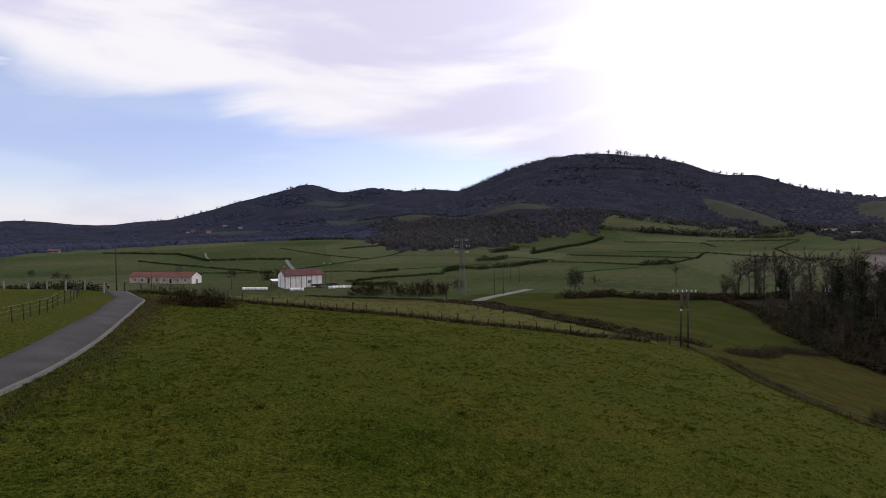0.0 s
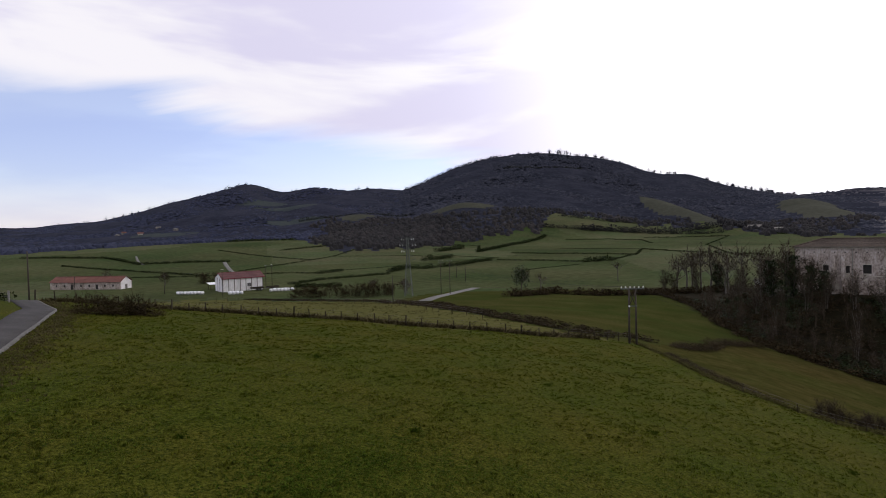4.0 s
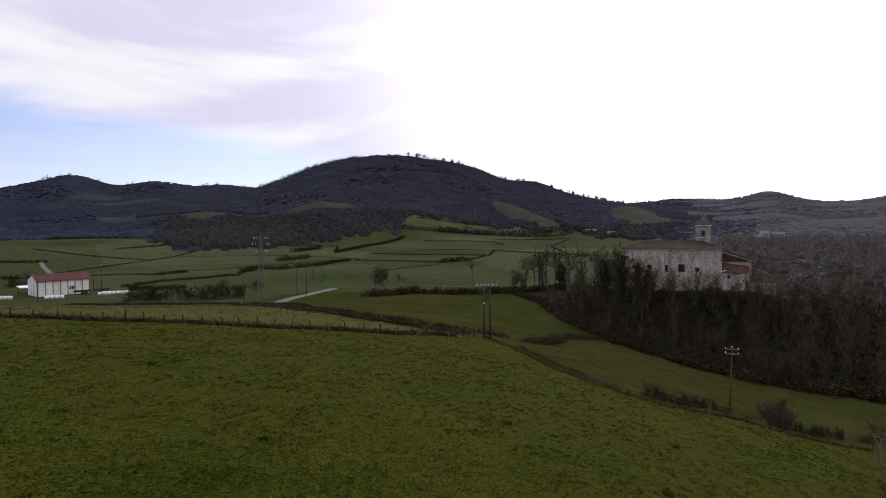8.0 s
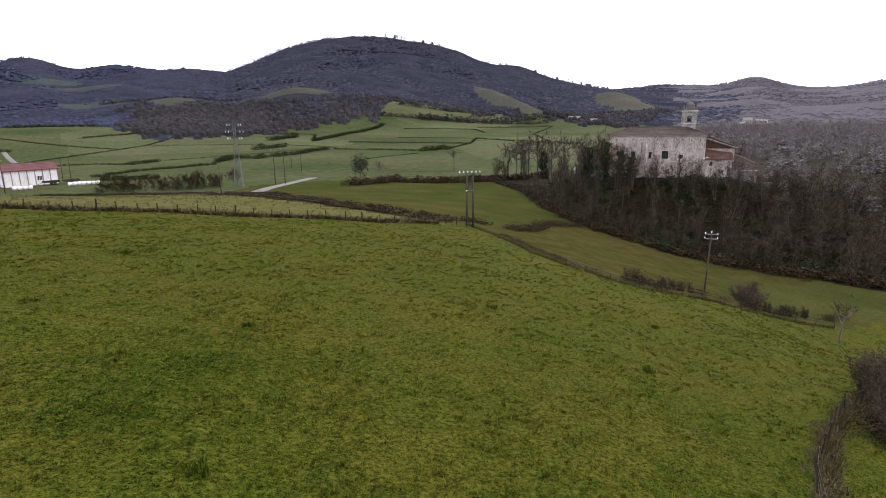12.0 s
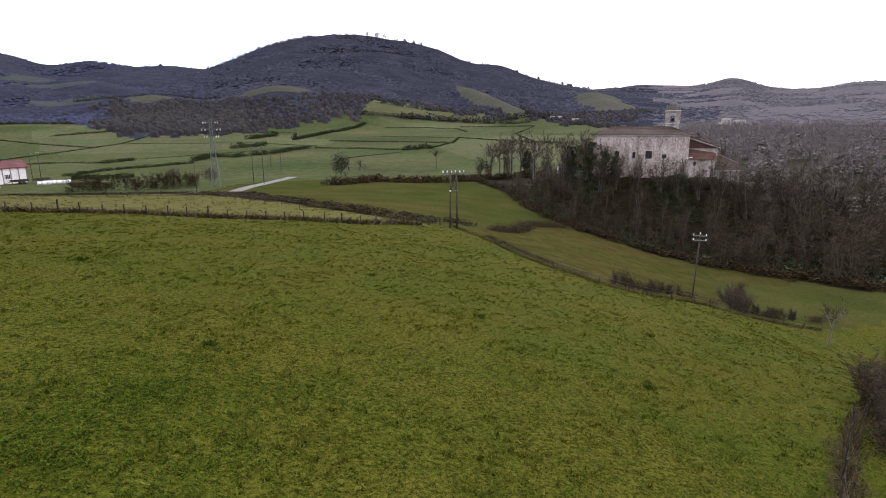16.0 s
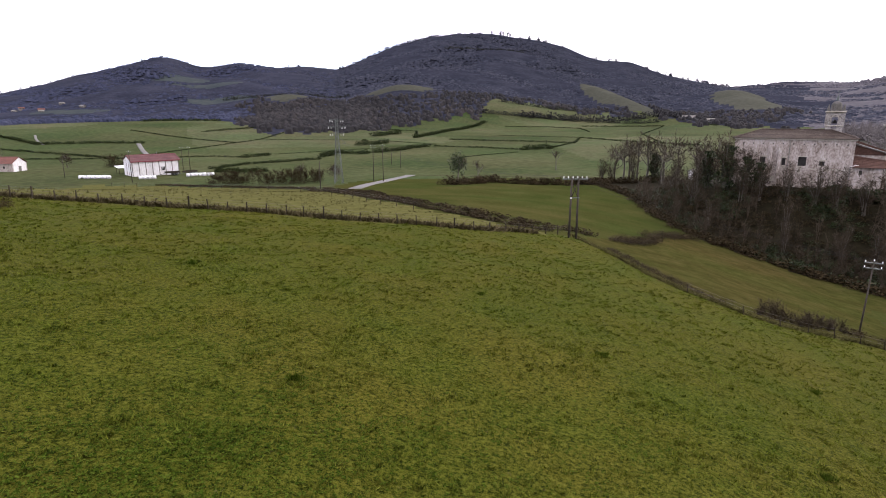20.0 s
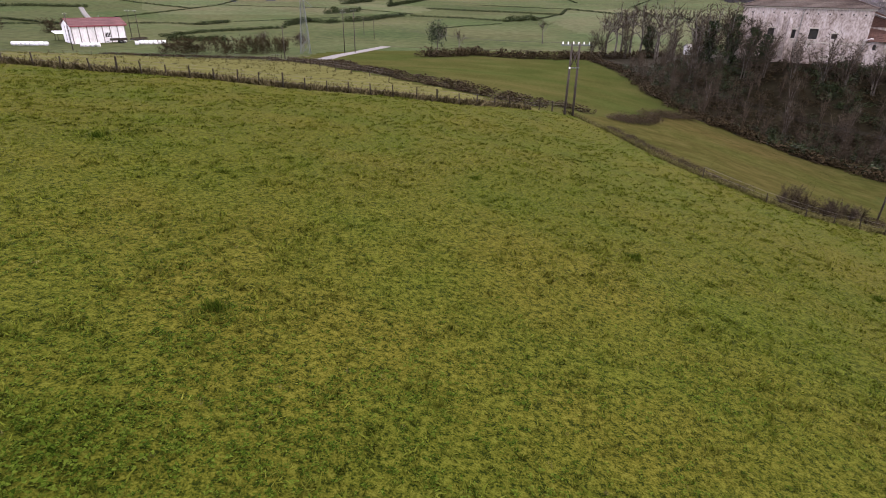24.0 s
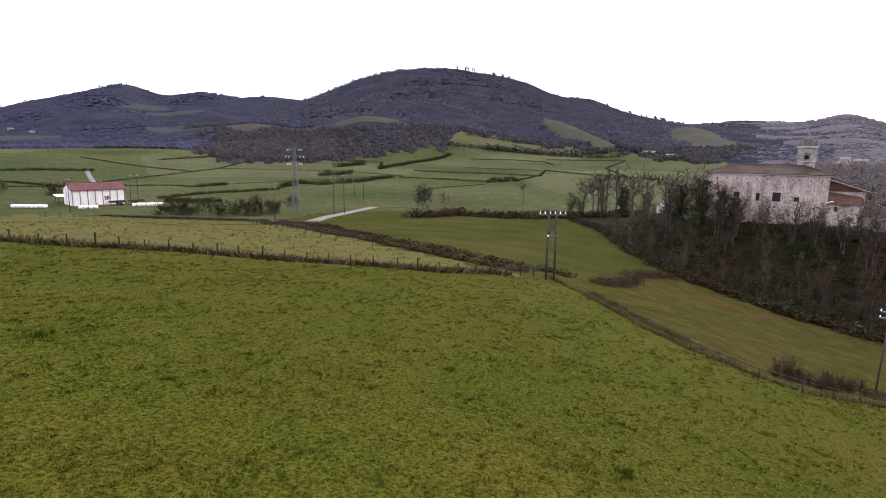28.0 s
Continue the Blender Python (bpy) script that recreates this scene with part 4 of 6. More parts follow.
def barn(x, y, z, turn, length, width, eave, ridge):
    root = thing("barn", "white farm barn with a faded red roof and dark doorway bays", "barn", pose(x, y, z, 0, 0, turn))
    hl, hw = length / 2, width / 2
    holes = [(9.6, 11.4, 1.6, 3.0)]
    wall_with_holes("wall", length, -1.2, eave, 0.25, holes, WHITE, root, pose(-hl, -hw, 0))
    wall_with_holes("wall", length, -1.2, eave, 0.25, [], WHITE, root, pose(hl, hw, 0, 0, 0, 180))
    for s in (-1, 1):
        bm = bmesh.new()
        prof = ((-hw + 0.25, -1.2), (hw - 0.25, -1.2), (hw - 0.25, eave), (0, ridge - 0.15), (-hw + 0.25, eave))
        f = [bm.verts.new((s * hl, py, pz)) for py, pz in prof]
        g = [bm.verts.new((s * (hl - 0.25), py, pz)) for py, pz in prof]
        bm.faces.new(f), bm.faces.new(g[::-1])
        for k in range(5):
            bm.faces.new((f[k], f[(k + 1) % 5], g[(k + 1) % 5], g[k]))
        bmesh.ops.recalc_face_normals(bm, faces=bm.faces[:])
        part("gable_wall", bm, WHITE, root)
    for k in range(8):
        px = -hl + 0.15 + (length - 0.3) * k / 7
        box_part("pilaster", (px - 0.13, px + 0.13, -hw - 0.1, -hw - 0.004, -1.2, eave - 0.2), GREY, root, "narrow grey joint strip")
    for px in (-1.3, 1.3):
        box_part("pilaster", (-hl - 0.08, -hl - 0.004, px - 0.12, px + 0.12, -1.2, eave), GREY, root)
    w = box_part("window", (holes[0][0] - hl, holes[0][1] - hl, -hw + 0.12, -hw + 0.17, 1.6, 3.0), DARK, root, "dark barred window")
    for k in range(4):
        bx = holes[0][0] - hl + 0.2 + 0.46 * k
        box_part("bar", (bx - 0.04, bx + 0.04, -hw + 0.02, -hw + 0.1, 1.6, 3.0), WHITE, w)
    for s in (-1, 1):
        tiled_slope(root, "roof_sheet", (-hl - 0.4, s * (hw + 0.45), eave - 0.1), (hl + 0.5, s * (hw + 0.45), eave - 0.1), (hl + 0.5, 0, ridge), (-hl - 0.4, 0, ridge), RED_SHEET, 1.3, 0.08)
    box_part("fascia", (-hl - 0.42, hl + 0.52, -hw - 0.54, -hw - 0.46, eave - 0.4, eave - 0.03), DARK_TRIM, root, "dark red eaves board")
    for s in (-1, 1):
        vs, fs = slab([(hl + 0.53, s * (hw + 0.45), eave + 0.02), (hl + 0.62, s * (hw + 0.45), eave + 0.02), (hl + 0.62, 0, ridge + 0.14), (hl + 0.53, 0, ridge + 0.14)], 0.35)
        poly_part("verge_board", vs, fs, DARK_TRIM, root)
    box_part("ridge_cap", (-hl - 0.4, hl + 0.5, -0.2, 0.2, ridge + 0.02, ridge + 0.12), DARK_TRIM, root)
    rod_part("chimney_pipe", (2.5, 1.2, ridge - 0.6), (2.5, 1.2, ridge + 0.8), 0.12, STEEL, root)
    return root


barn(-137.8, 206.2, -11.4, 50, 16, 10.5, 5.4, 7.3)


def lean_to():
    root = thing("open_shed", "low open shed with a pale sheet roof against the barn", "shed", pose(-149, 209, -11.4, 0, 0, 50))
    for px, py in ((-4, -2), (0, -2), (4, -2), (-4, 2), (0, 2), (4, 2)):
        rod_part("post", (px, py, -0.5), (px, py, 2.5 + 0.1 * py), 0.09, POST_WOOD, root)
    vs, fs = slab([(-4.6, -2.6, 2.35), (4.6, -2.6, 2.35), (4.6, 2.6, 2.85), (-4.6, 2.6, 2.85)], 0.1)
    poly_part("roof", vs, fs, PLASTIC, root, "pale sheet roof")
    return root


lean_to()


def bale_mesh():
    bm = bmesh.new()
    bmesh.ops.create_cone(bm, cap_ends=True, segments=14, radius1=0.62, radius2=0.62, depth=1.22, matrix=pose(0, 0, 0.6, 0, 90, 0))
    bmesh.ops.bevel(bm, geom=[e for e in bm.edges if abs(abs(e.verts[0].co.x) - 0.61) < 0.01 and abs(abs(e.verts[1].co.x) - 0.61) < 0.01], offset=0.12, segments=2, affect="EDGES")
    for vert in bm.verts:
        vert.co += Vector((0, 0.02 * math.sin(vert.co.z * 7 + vert.co.x * 3), 0.02 * math.sin(vert.co.y * 9)))
    return part("silage_bale", bm, PLASTIC, None, soft=True)


bale = tagged(bale_mesh(), "round silage bale wrapped in white plastic", "silage bale", "row of wrapped bales")
first = True
for (x0, y0), (x1, y1), layers in (((-153, 189), (-142, 190.5), 1), ((-131, 190), (-126, 192.3), 1), ((-120, 200.5), (-112, 205.5), 1)):
    n = int(math.hypot(x1 - x0, y1 - y0) / 1.26)
    turn = math.degrees(math.atan2(y1 - y0, x1 - x0))
    for k in range(n):
        px, py = x0 + (x1 - x0) * k / n, y0 + (y1 - y0) * k / n
        m = pose(px, py, ground_z(px, py) - 0.06, 0, 0, turn + random.uniform(-5, 5)) @ Matrix.Scale(random.uniform(0.95, 1.07), 4)
        if first:
            bale.matrix_world, first = m, False
        else:
            copy_thing(bale, m)


def trailer(x, y, turn):
    root = thing("farm_trailer", "dark flat farm trailer parked in the barn's shade", "trailer", on_ground(x, y, turn))
    box_part("bed", (-2.4, 2.4, -1.0, 1.0, 0.9, 1.05), DARK, root)
    for s in (-1, 1):
        box_part("side_board", (-2.4, 2.4, s * 1.0 - 0.03, s * 1.0 + 0.03, 1.05, 1.5), POST_WOOD, root)
    box_part("tailboard", (2.37, 2.43, -0.97, 0.97, 1.05, 1.5), POST_WOOD, root)
    rod_part("drawbar", (-2.4, 0, 0.9), (-4.0, 0, 0.5), 0.07, STEEL, root)
    for s in (-1, 1):
        for px in (0.3, 1.3):
            wheel = rod_part("wheel", (px, s * 0.86, 0.44), (px, s * 1.1, 0.44), 0.44, DARK, root, sides=14)
            rod_part("rim", (px, s * 1.1, 0.44), (px, s * 1.12, 0.44), 0.24, STEEL, wheel, sides=12)
    return root


trailer(-128, 203.5, 48)
trailer(-123.5, 207.5, 60)

# ---- the long stone barn ----


def long_barn(x, y, z, turn, length, width, eave, ridge):
    root = thing("long_barn", "long low whitewashed stone barn under a red tile roof", "barn", pose(x, y, z, 0, 0, turn))
    hl, hw = length / 2, width / 2
    holes = []
    for k, px in enumerate((2.5, 6.5, 10, 14.5, 18.5, 22, 26, 30)):
        door = k in (2, 5)
        holes.append((px, px + (1.4 if door else 1.0), 0.0 if door else 1.1, 2.1 if door else 2.0))
    wall_with_holes("wall", length, -1.2, eave, 0.45, holes, STONE, root, pose(-hl, -hw, 0))
    wall_with_holes("wall", length, -1.2, eave, 0.45, [], STONE, root, pose(hl, hw, 0, 0, 0, 180))
    for k, h in enumerate(holes):
        box_part("door" if k in (2, 5) else "window", (h[0] - hl, h[1] - hl, -hw + 0.2, -hw + 0.26, h[2], h[3]), DARK, root)
    for s in (-1, 1):
        bm = bmesh.new()
        prof = ((-hw + 0.45, -1.2), (hw - 0.45, -1.2), (hw - 0.45, eave), (0, ridge - 0.12), (-hw + 0.45, eave))
        f = [bm.verts.new((s * hl, py, pz)) for py, pz in prof]
        g = [bm.verts.new((s * (hl - 0.4), py, pz)) for py, pz in prof]
        bm.faces.new(f), bm.faces.new(g[::-1])
        for k in range(5):
            bm.faces.new((f[k], f[(k + 1) % 5], g[(k + 1) % 5], g[k]))
        bmesh.ops.recalc_face_normals(bm, faces=bm.faces[:])
        part("gable_wall", bm, WHITE, root, "whitewashed gable end")
        tiled_slope(root, "tile_course", (-hl - 0.35, s * (hw + 0.5), eave - 0.15), (hl + 0.35, s * (hw + 0.5), eave - 0.15), (hl + 0.35, 0, ridge), (-hl - 0.35, 0, ridge), RED_TILE, 0.62, 0.07)
    box_part("gable_door", (hl + 0.004, hl + 0.06, -0.7, 0.7, -0.2, 1.9), GREY, root, "pale grey double door")
    box_part("ridge_tiles", (-hl - 0.35, hl + 0.35, -0.18, 0.18, ridge, ridge + 0.12), RED_TILE, root)
    return root


long_barn(-214, 208.7, -11.2, 6, 34, 7.5, 3.2, 5.4)

# ---- the church on its knoll ----


def hip_roof(root, name, x0, x1, y0, y1, z, ridge, inset, mat, course=0.9, over=0.5):
    x0, x1, y0, y1 = x0 - over, x1 + over, y0 - over, y1 + over
    ym = (y0 + y1) / 2
    a, b, c, d = (x0, y0, z), (x1, y0, z), (x1, y1, z), (x0, y1, z)
    p, q = (x0 + inset, ym, ridge), (x1 - inset, ym, ridge)
    tiled_slope(root, name, a, b, q, p, mat, course)
    tiled_slope(root, name, c, d, p, q, mat, course)
    for e, f, g in ((b, c, q), (d, a, p)):
        tiled_slope(root, name, e, f, g, g, mat, course)
    bm = bmesh.new()
    for e, f in ((p, q), (a, p), (d, p), (b, q), (c, q)):
        rod(bm, Vector(e) + Vector((0, 0, 0.08)), Vector(f) + Vector((0, 0, 0.08)), 0.16, None, 6)
    part("ridge_tiles", bm, mat, root)


def church():
    root = thing("church", "old plastered stone church with a tiled roof and small belfry", "church", pose(45.6, 147.4, -5.7, 0, 0, -25.5))
    L, W, E = 22.0, 11.5, 10.4
    holes = [(5.2, 6.3, 5.2, 6.4), (9.4, 10.1, 4.7, 6.3), (12.4, 13.9, 4.7, 6.6), (16.2, 17.2, 4.9, 5.8), (3.0, 3.6, 3.0, 4.6)]
    wall_with_holes("wall", L, -2.5, E, 0.9, holes, STONE, root, pose(0, 0, 0))
    wall_with_holes("wall", L, -2.5, E, 0.9, [], STONE, root, pose(L, W, 0, 0, 0, 180))
    wall_with_holes("wall", W - 1.8, -2.5, E, 0.9, [(4.2, 5.4, 5.5, 7.5)], STONE, root, pose(L, 0.9, 0, 0, 0, 90))
    wall_with_holes("wall", W - 1.8, -2.5, E, 0.9, [], STONE, root, pose(0, W - 0.9, 0, 0, 0, -90))
    for h in holes:
        # the panel's near-black colour stands for shade inside the opening
        w = box_part("window", (h[0] + 0.02, h[1] - 0.02, 0.5, 0.56, h[2], h[3]), DARK, root, "near-black panel standing for an opening's unlit inside")
        box_part("sill", (h[0] - 0.15, h[1] + 0.15, -0.1, 0.3, h[2] - 0.2, h[2] - 0.004), DRESSED, w)
        box_part("lintel", (h[0] - 0.2, h[1] + 0.2, -0.06, -0.004, h[3] + 0.01, h[3] + 0.28), DRESSED, w)
    box_part("string_course", (0, L, -0.14, -0.004, 4.05, 4.25), DRESSED, root, "weathered stone string course")
    box_part("cornice", (-0.25, L + 0.25, -0.28, -0.004, E - 0.3, E - 0.01), DRESSED, root)
    for px in (0.5, 7.2, 8.95):
        box_part("buttress", (px - 0.35, px + 0.35, -0.75, -0.004, -2.5, E - 1.6), STONE, root, bevel=0.05)
    # no holes are cut: thin near-black plates paint the shade of putlog holes
    for k in range(11):
        px = 1.6 + 1.9 * k
        box_part("putlog_hole", (px, px + 0.22, -0.02, -0.005, E - 1.25, E - 1.0), DARK, root, "near-black square plate standing for a putlog hole's shade")
    rod_part("downpipe", (10.6, -0.15, -0.5), (10.6, -0.15, E - 0.4), 0.09, GREY, root)
    for px, pz, w, h in ((12.6, 3.0, 0.5, 1.5), (7.6, 1.2, 0.9, 1.1), (3.4, 2.2, 0.8, 1.6), (18.3, 1.2, 1.2, 0.8), (15.1, 1.0, 1.4, 0.7)):
        box_part("repair_patch", (px, px + w, -0.035, -0.004, pz, pz + h), DRESSED, root, "patch of bare stone in the plaster")
    hip_roof(root, "tile_course", 0, L, 0, W, E, E + 1.7, 5.0, OLD_TILE)
    # belfry
    tx, ty, half = 17.9, 7.2, 1.55
    base, top = E - 0.5, E + 5.4
    for sx, sy, turn in ((-1, -1, 0), (1, -1, 90), (1, 1, 180), (-1, 1, -90)):
        inner = 0.0 if turn in (0, 180) else 0.45
        wall_with_holes("belfry_wall", 2 * (half - inner), base, top, 0.45, [(half - 0.55 - inner, half + 0.55 - inner, E + 2.0, E + 4.4)], BELFRY, root,
                        pose(tx + sx * half, ty + sy * half, 0, 0, 0, turn) @ pose(inner, 0, 0))
    for sx in (-1, 1):
        for sy in (-1, 1):
            box_part("corner_pilaster", (tx + sx * half - 0.2, tx + sx * half + 0.2, ty + sy * half - 0.2, ty + sy * half + 0.2, base + 3.25, top - 0.01), BELFRY, root, "grey dressed corner strip")
    for sx, sy, turn in ((0, -1, 0), (1, 0, 90), (0, 1, 180), (-1, 0, -90)):
        bm = bmesh.new()
        m = pose(tx, ty, 0, 0, 0, turn)
        for k in range(9):
            an = math.pi * k / 8
            an2 = math.pi * (k + 1) / 8
            if k < 8:
                p, q = (0.6 * math.cos(an), -half - 0.05, E + 4.3 + 0.6 * math.sin(an)), (0.6 * math.cos(an2), -half - 0.05, E + 4.3 + 0.6 * math.sin(an2))
                rod(bm, m @ Vector(p), m @ Vector(q), 0.09, None, 5)
        part("arch", bm, DRESSED, root)
    for z, o, hgt in ((base + 3.0, 0.12, 0.22), (top, 0.35, 0.3)):
        box_part("belfry_cornice", (tx - half - o, tx + half + o, ty - half - o, ty + half + o, z, z + hgt), DRESSED, root, bevel=0.05)
    for sx in (-1, 1):
        for sy in (-1, 1):
            bm = bmesh.new()
            rod(bm, (tx + sx * 1.4, ty + sy * 1.4, top + 0.3), (tx + sx * 1.4, ty + sy * 1.4, top + 0.9), 0.3, 0.24, 8)
            rod(bm, (tx + sx * 1.4, ty + sy * 1.4, top + 0.9), (tx + sx * 1.4, ty + sy * 1.4, top + 1.7), 0.2, 0.02, 8)
            part("pinnacle", bm, LEAD, root)
    bm = bmesh.new()
    rod(bm, (tx, ty, top + 0.3), (tx, ty, top + 1.5), 1.1, 1.0, 8)
    part("drum", bm, LEAD, root)
    bm = bmesh.new()
    bmesh.ops.create_uvsphere(bm, u_segments=16, v_segments=8, radius=0.95, matrix=pose(tx, ty, top + 1.5) @ Matrix.Diagonal((1, 1, 0.9, 1)))
    part("dome", bm, LEAD, root, "small stone dome", soft=True)
    bm = bmesh.new()
    rod(bm, (tx, ty, top + 2.5), (tx, ty, top + 3.3), 0.3, 0.22, 8)
    rod(bm, (tx, ty, top + 3.3), (tx, ty, top + 4.6), 0.05, 0.04, 6)
    rod(bm, (tx - 0.35, ty, top + 4.35), (tx + 0.35, ty, top + 4.35), 0.04, None, 6)
    part("finial", bm, STEEL, root)
    rod_part("bell", (tx, ty, E + 3.1), (tx, ty, E + 3.9), 0.5, DARK, root, 0.2, 10)
    # side chapel and vestry against the end
    wall_with_holes("chapel_wall", 5.8, -2.5, 4.9, 0.5, [(1.2, 1.8, 3.3, 4.2)], STONE, root, pose(L + 0.02, 0.2, 0))
    wall_with_holes("chapel_wall", 6.2, -2.5, 4.9, 0.5, [], STONE, root, pose(L + 5.82, 0.7, 0, 0, 0, 90))
    box_part("window", (L + 1.22, L + 1.78, 0.45, 0.5, 3.3, 4.2), DARK, root)
    tiled_slope(root, "tile_course", (L + 0.05, -0.35, 4.8), (L + 6.3, -0.35, 4.8), (L + 5.9, 3.4, 6.2), (L + 0.05, 3.4, 7.0), CHURCH_RED, 0.6, 0.08)
    wall_with_holes("vestry_wall", 6.4, -2.5, 7.2, 0.5, [], STONE, root, pose(L + 0.02, 3.5, 0))
    wall_with_holes("vestry_wall", 6.0, -2.5, 7.2, 0.5, [], STONE, root, pose(L + 6.42, 4.0, 0, 0, 0, 90))
    tiled_slope(root, "tile_course", (L + 0.05, 2.9, 9.4), (L + 7.0, 2.9, 7.1), (L + 7.0, 10.3, 7.4), (L + 0.05, 10.3, 10.0), CHURCH_RED, 0.6, 0.08)
    poly_part("vestry_gable", [(L + 0.02, 3.3, 7.2), (L + 6.5, 3.3, 7.2), (L + 0.02, 3.3, 9.3), (L + 0.02, 3.6, 7.2), (L + 6.5, 3.6, 7.2), (L + 0.02, 3.6, 9.3)], [(0, 1, 2), (5, 4, 3), (0, 3, 4, 1), (1, 4, 5, 2), (2, 5, 3, 0)], CHURCH_RED, root, "red tile-hung gable")
    vs, fs = slab([(L + 0.05, 2.8, 9.62), (L + 7.05, 2.8, 7.3), (L + 7.05, 3.1, 7.34), (L + 0.05, 3.1, 9.66)], 0.14)
    poly_part("verge_board", vs, fs, CONCRETE, root, "pale sloping verge")
    return root


church()
CH = pose(45.6, 147.4, -5.7, 0, 0, -25.5)


def grey_shed():
    root = thing("shed", "grey rendered shed with a sloping red tile roof beside the church", "shed", CH @ pose(28.1, 0.6, -0.7))
    wall_with_holes("wall", 5.2, -2.5, 2.9, 0.25, [], GREY, root, pose(0, 0, 0))
    wall_with_holes("wall", 4.5, -2.5, 2.9, 0.25, [], GREY, root, pose(5.2, 0.25, 0, 0, 0, 90))
    wall_with_holes("wall", 4.5, -2.5, 2.9, 0.25, [], GREY, root, pose(0, 4.75, 0, 0, 0, -90))
    wall_with_holes("wall", 5.2, -2.5, 2.9, 0.25, [], GREY, root, pose(5.2, 5.0, 0, 0, 0, 180))
    box_part("coping", (-0.15, 5.35, -0.12, 0.3, 2.9, 3.05), CONCRETE, root, "pale concrete coping")
    tiled_slope(root, "tile_course", (0.0, 0.35, 3.1), (5.3, 0.35, 3.1), (5.3, 5.6, 4.2), (0.0, 5.6, 6.6), OLD_TILE, 0.7, 0.08)
    vs, fs = slab([(0.0, 5.5, 6.76), (5.4, 5.5, 4.36), (5.4, 5.75, 4.36), (0.0, 5.75, 6.76)], 0.16)
    poly_part("verge_board", vs, fs, CONCRETE, root, "pale sloping verge")
    return root


grey_shed()


def lamp_post():
    root = thing("lamp_post", "white bent lamp post at the church's corner", "lamp post", CH @ pose(21.6, -1.4, -0.6))
    rod_part("post", (0, 0, -1.5), (0, 0, 5.6), 0.07, CONCRETE, root, 0.08)
    rod_part("arm", (0, 0, 5.55), (0.9, 0, 5.95), 0.06, WHITE, root)
    box_part("head", (0.8, 1.35, -0.12, 0.12, 5.88, 6.02), WHITE, root, bevel=0.03)
    return root


lamp_post()


def low_wall():
    root = thing("terrace_wall", "low pale terrace wall with a concrete coping", "wall", CH @ pose(33.9, 1.5, -0.9, 0, 0, -4))
    box_part("base", (0, 5, 0, 0.35, -1.2, 0.4), GREY, root)
    box_part("coping", (-0.1, 5.1, -0.08, 0.43, 0.4, 0.5), CONCRETE, root)
    return root


low_wall()


def small_house(name, x, y, turn, length, width, eave, ridge, wall, roof, label, windows=2, category="house", group=""):
    root = thing(name, label, category, on_ground(x, y, turn), group)
    hl, hw = length / 2, width / 2
    holes = []
    for k in range(windows):
        px = length * (k + 0.5) / windows
        holes.append((px - 0.5, px + 0.5, eave * 0.45, eave * 0.45 + 1.2))
    wall_with_holes("wall", length, -1.5, eave, 0.3, holes, wall, root, pose(-hl, -hw, 0))
    wall_with_holes("wall", length, -1.5, eave, 0.3, [], wall, root, pose(hl, hw, 0, 0, 0, 180))
    for h in holes:
        box_part("window", (h[0] - hl, h[1] - hl, -hw + 0.15, -hw + 0.2, h[2], h[3]), DARK, root)
    for s in (-1, 1):
        prof = ((-hw + 0.3, -1.5), (hw - 0.3, -1.5), (hw - 0.3, eave), (0, ridge - 0.1), (-hw + 0.3, eave))
        bm = bmesh.new()
        f = [bm.verts.new((s * hl, py, pz)) for py, pz in prof]
        g = [bm.verts.new((s * (hl - 0.3), py, pz)) for py, pz in prof]
        bm.faces.new(f), bm.faces.new(g[::-1])
        for k in range(5):
            bm.faces.new((f[k], f[(k + 1) % 5], g[(k + 1) % 5], g[k]))
        bmesh.ops.recalc_face_normals(bm, faces=bm.faces[:])
        part("gable_wall", bm, wall, root)
        vs, fs = slab([(-hl - 0.4, s * (hw + 0.5), eave - 0.15), (hl + 0.4, s * (hw + 0.5), eave - 0.15), (hl + 0.4, 0, ridge), (-hl - 0.4, 0, ridge)], 0.15)
        poly_part("roof", vs, fs, roof, root)
    return root


small_house("hut", 58, 214, 10, 5.0, 3.6, 2.5, 3.3, WHITE, GREY, "small white hut among bare trees behind the knoll", 1, "hut")
small_house("farmhouse", 188, 712, -20, 14, 8, 2.4, 5.0, GREY, GREY, "far grey-roofed farmhouse at the hill's foot", 4)
small_house("farmhouse", 211, 706, -10, 9, 6, 2.2, 3.6, GREY, GREY, "far low grey farm building at the hill's foot", 3)
for x, y, turn, l, w, e, r, roof in ((303, 540, -30, 11, 8, 4.5, 6.5, GREY), (318, 560, -20, 9, 8, 7, 9.5, GREY), (330, 556, -35, 12, 8, 5, 7, GREY), (300, 508, -25, 22, 6, 2.4, 3.4, GREY), (282, 510, -30, 9, 6, 2.4, 3.6, RED_TILE)):
    small_house("house", x, y, turn, l * 0.85, w * 0.85, e * 0.8, r * 0.8, STONE, roof, "far pale village house on the valley's side", 3, group="village on the slope")
for x, y, l, roof in ((-590, 655, 8, GREY), (-605, 672, 10, RED_TILE), (-640, 668, 8, GREY), (-570, 700, 11, GREY), (-660, 700, 9, RED_TILE), (-625, 730, 9, GREY), (-455, 330, 12, RED_TILE)):
    small_house("house", x, y, random.uniform(-20, 60), l * 0.7, 4, 2.2, 3.4, GREY, roof, "tiny grey far farmhouse among meadows", 2, group="far hamlet")

# ---- hedges and thickets ----


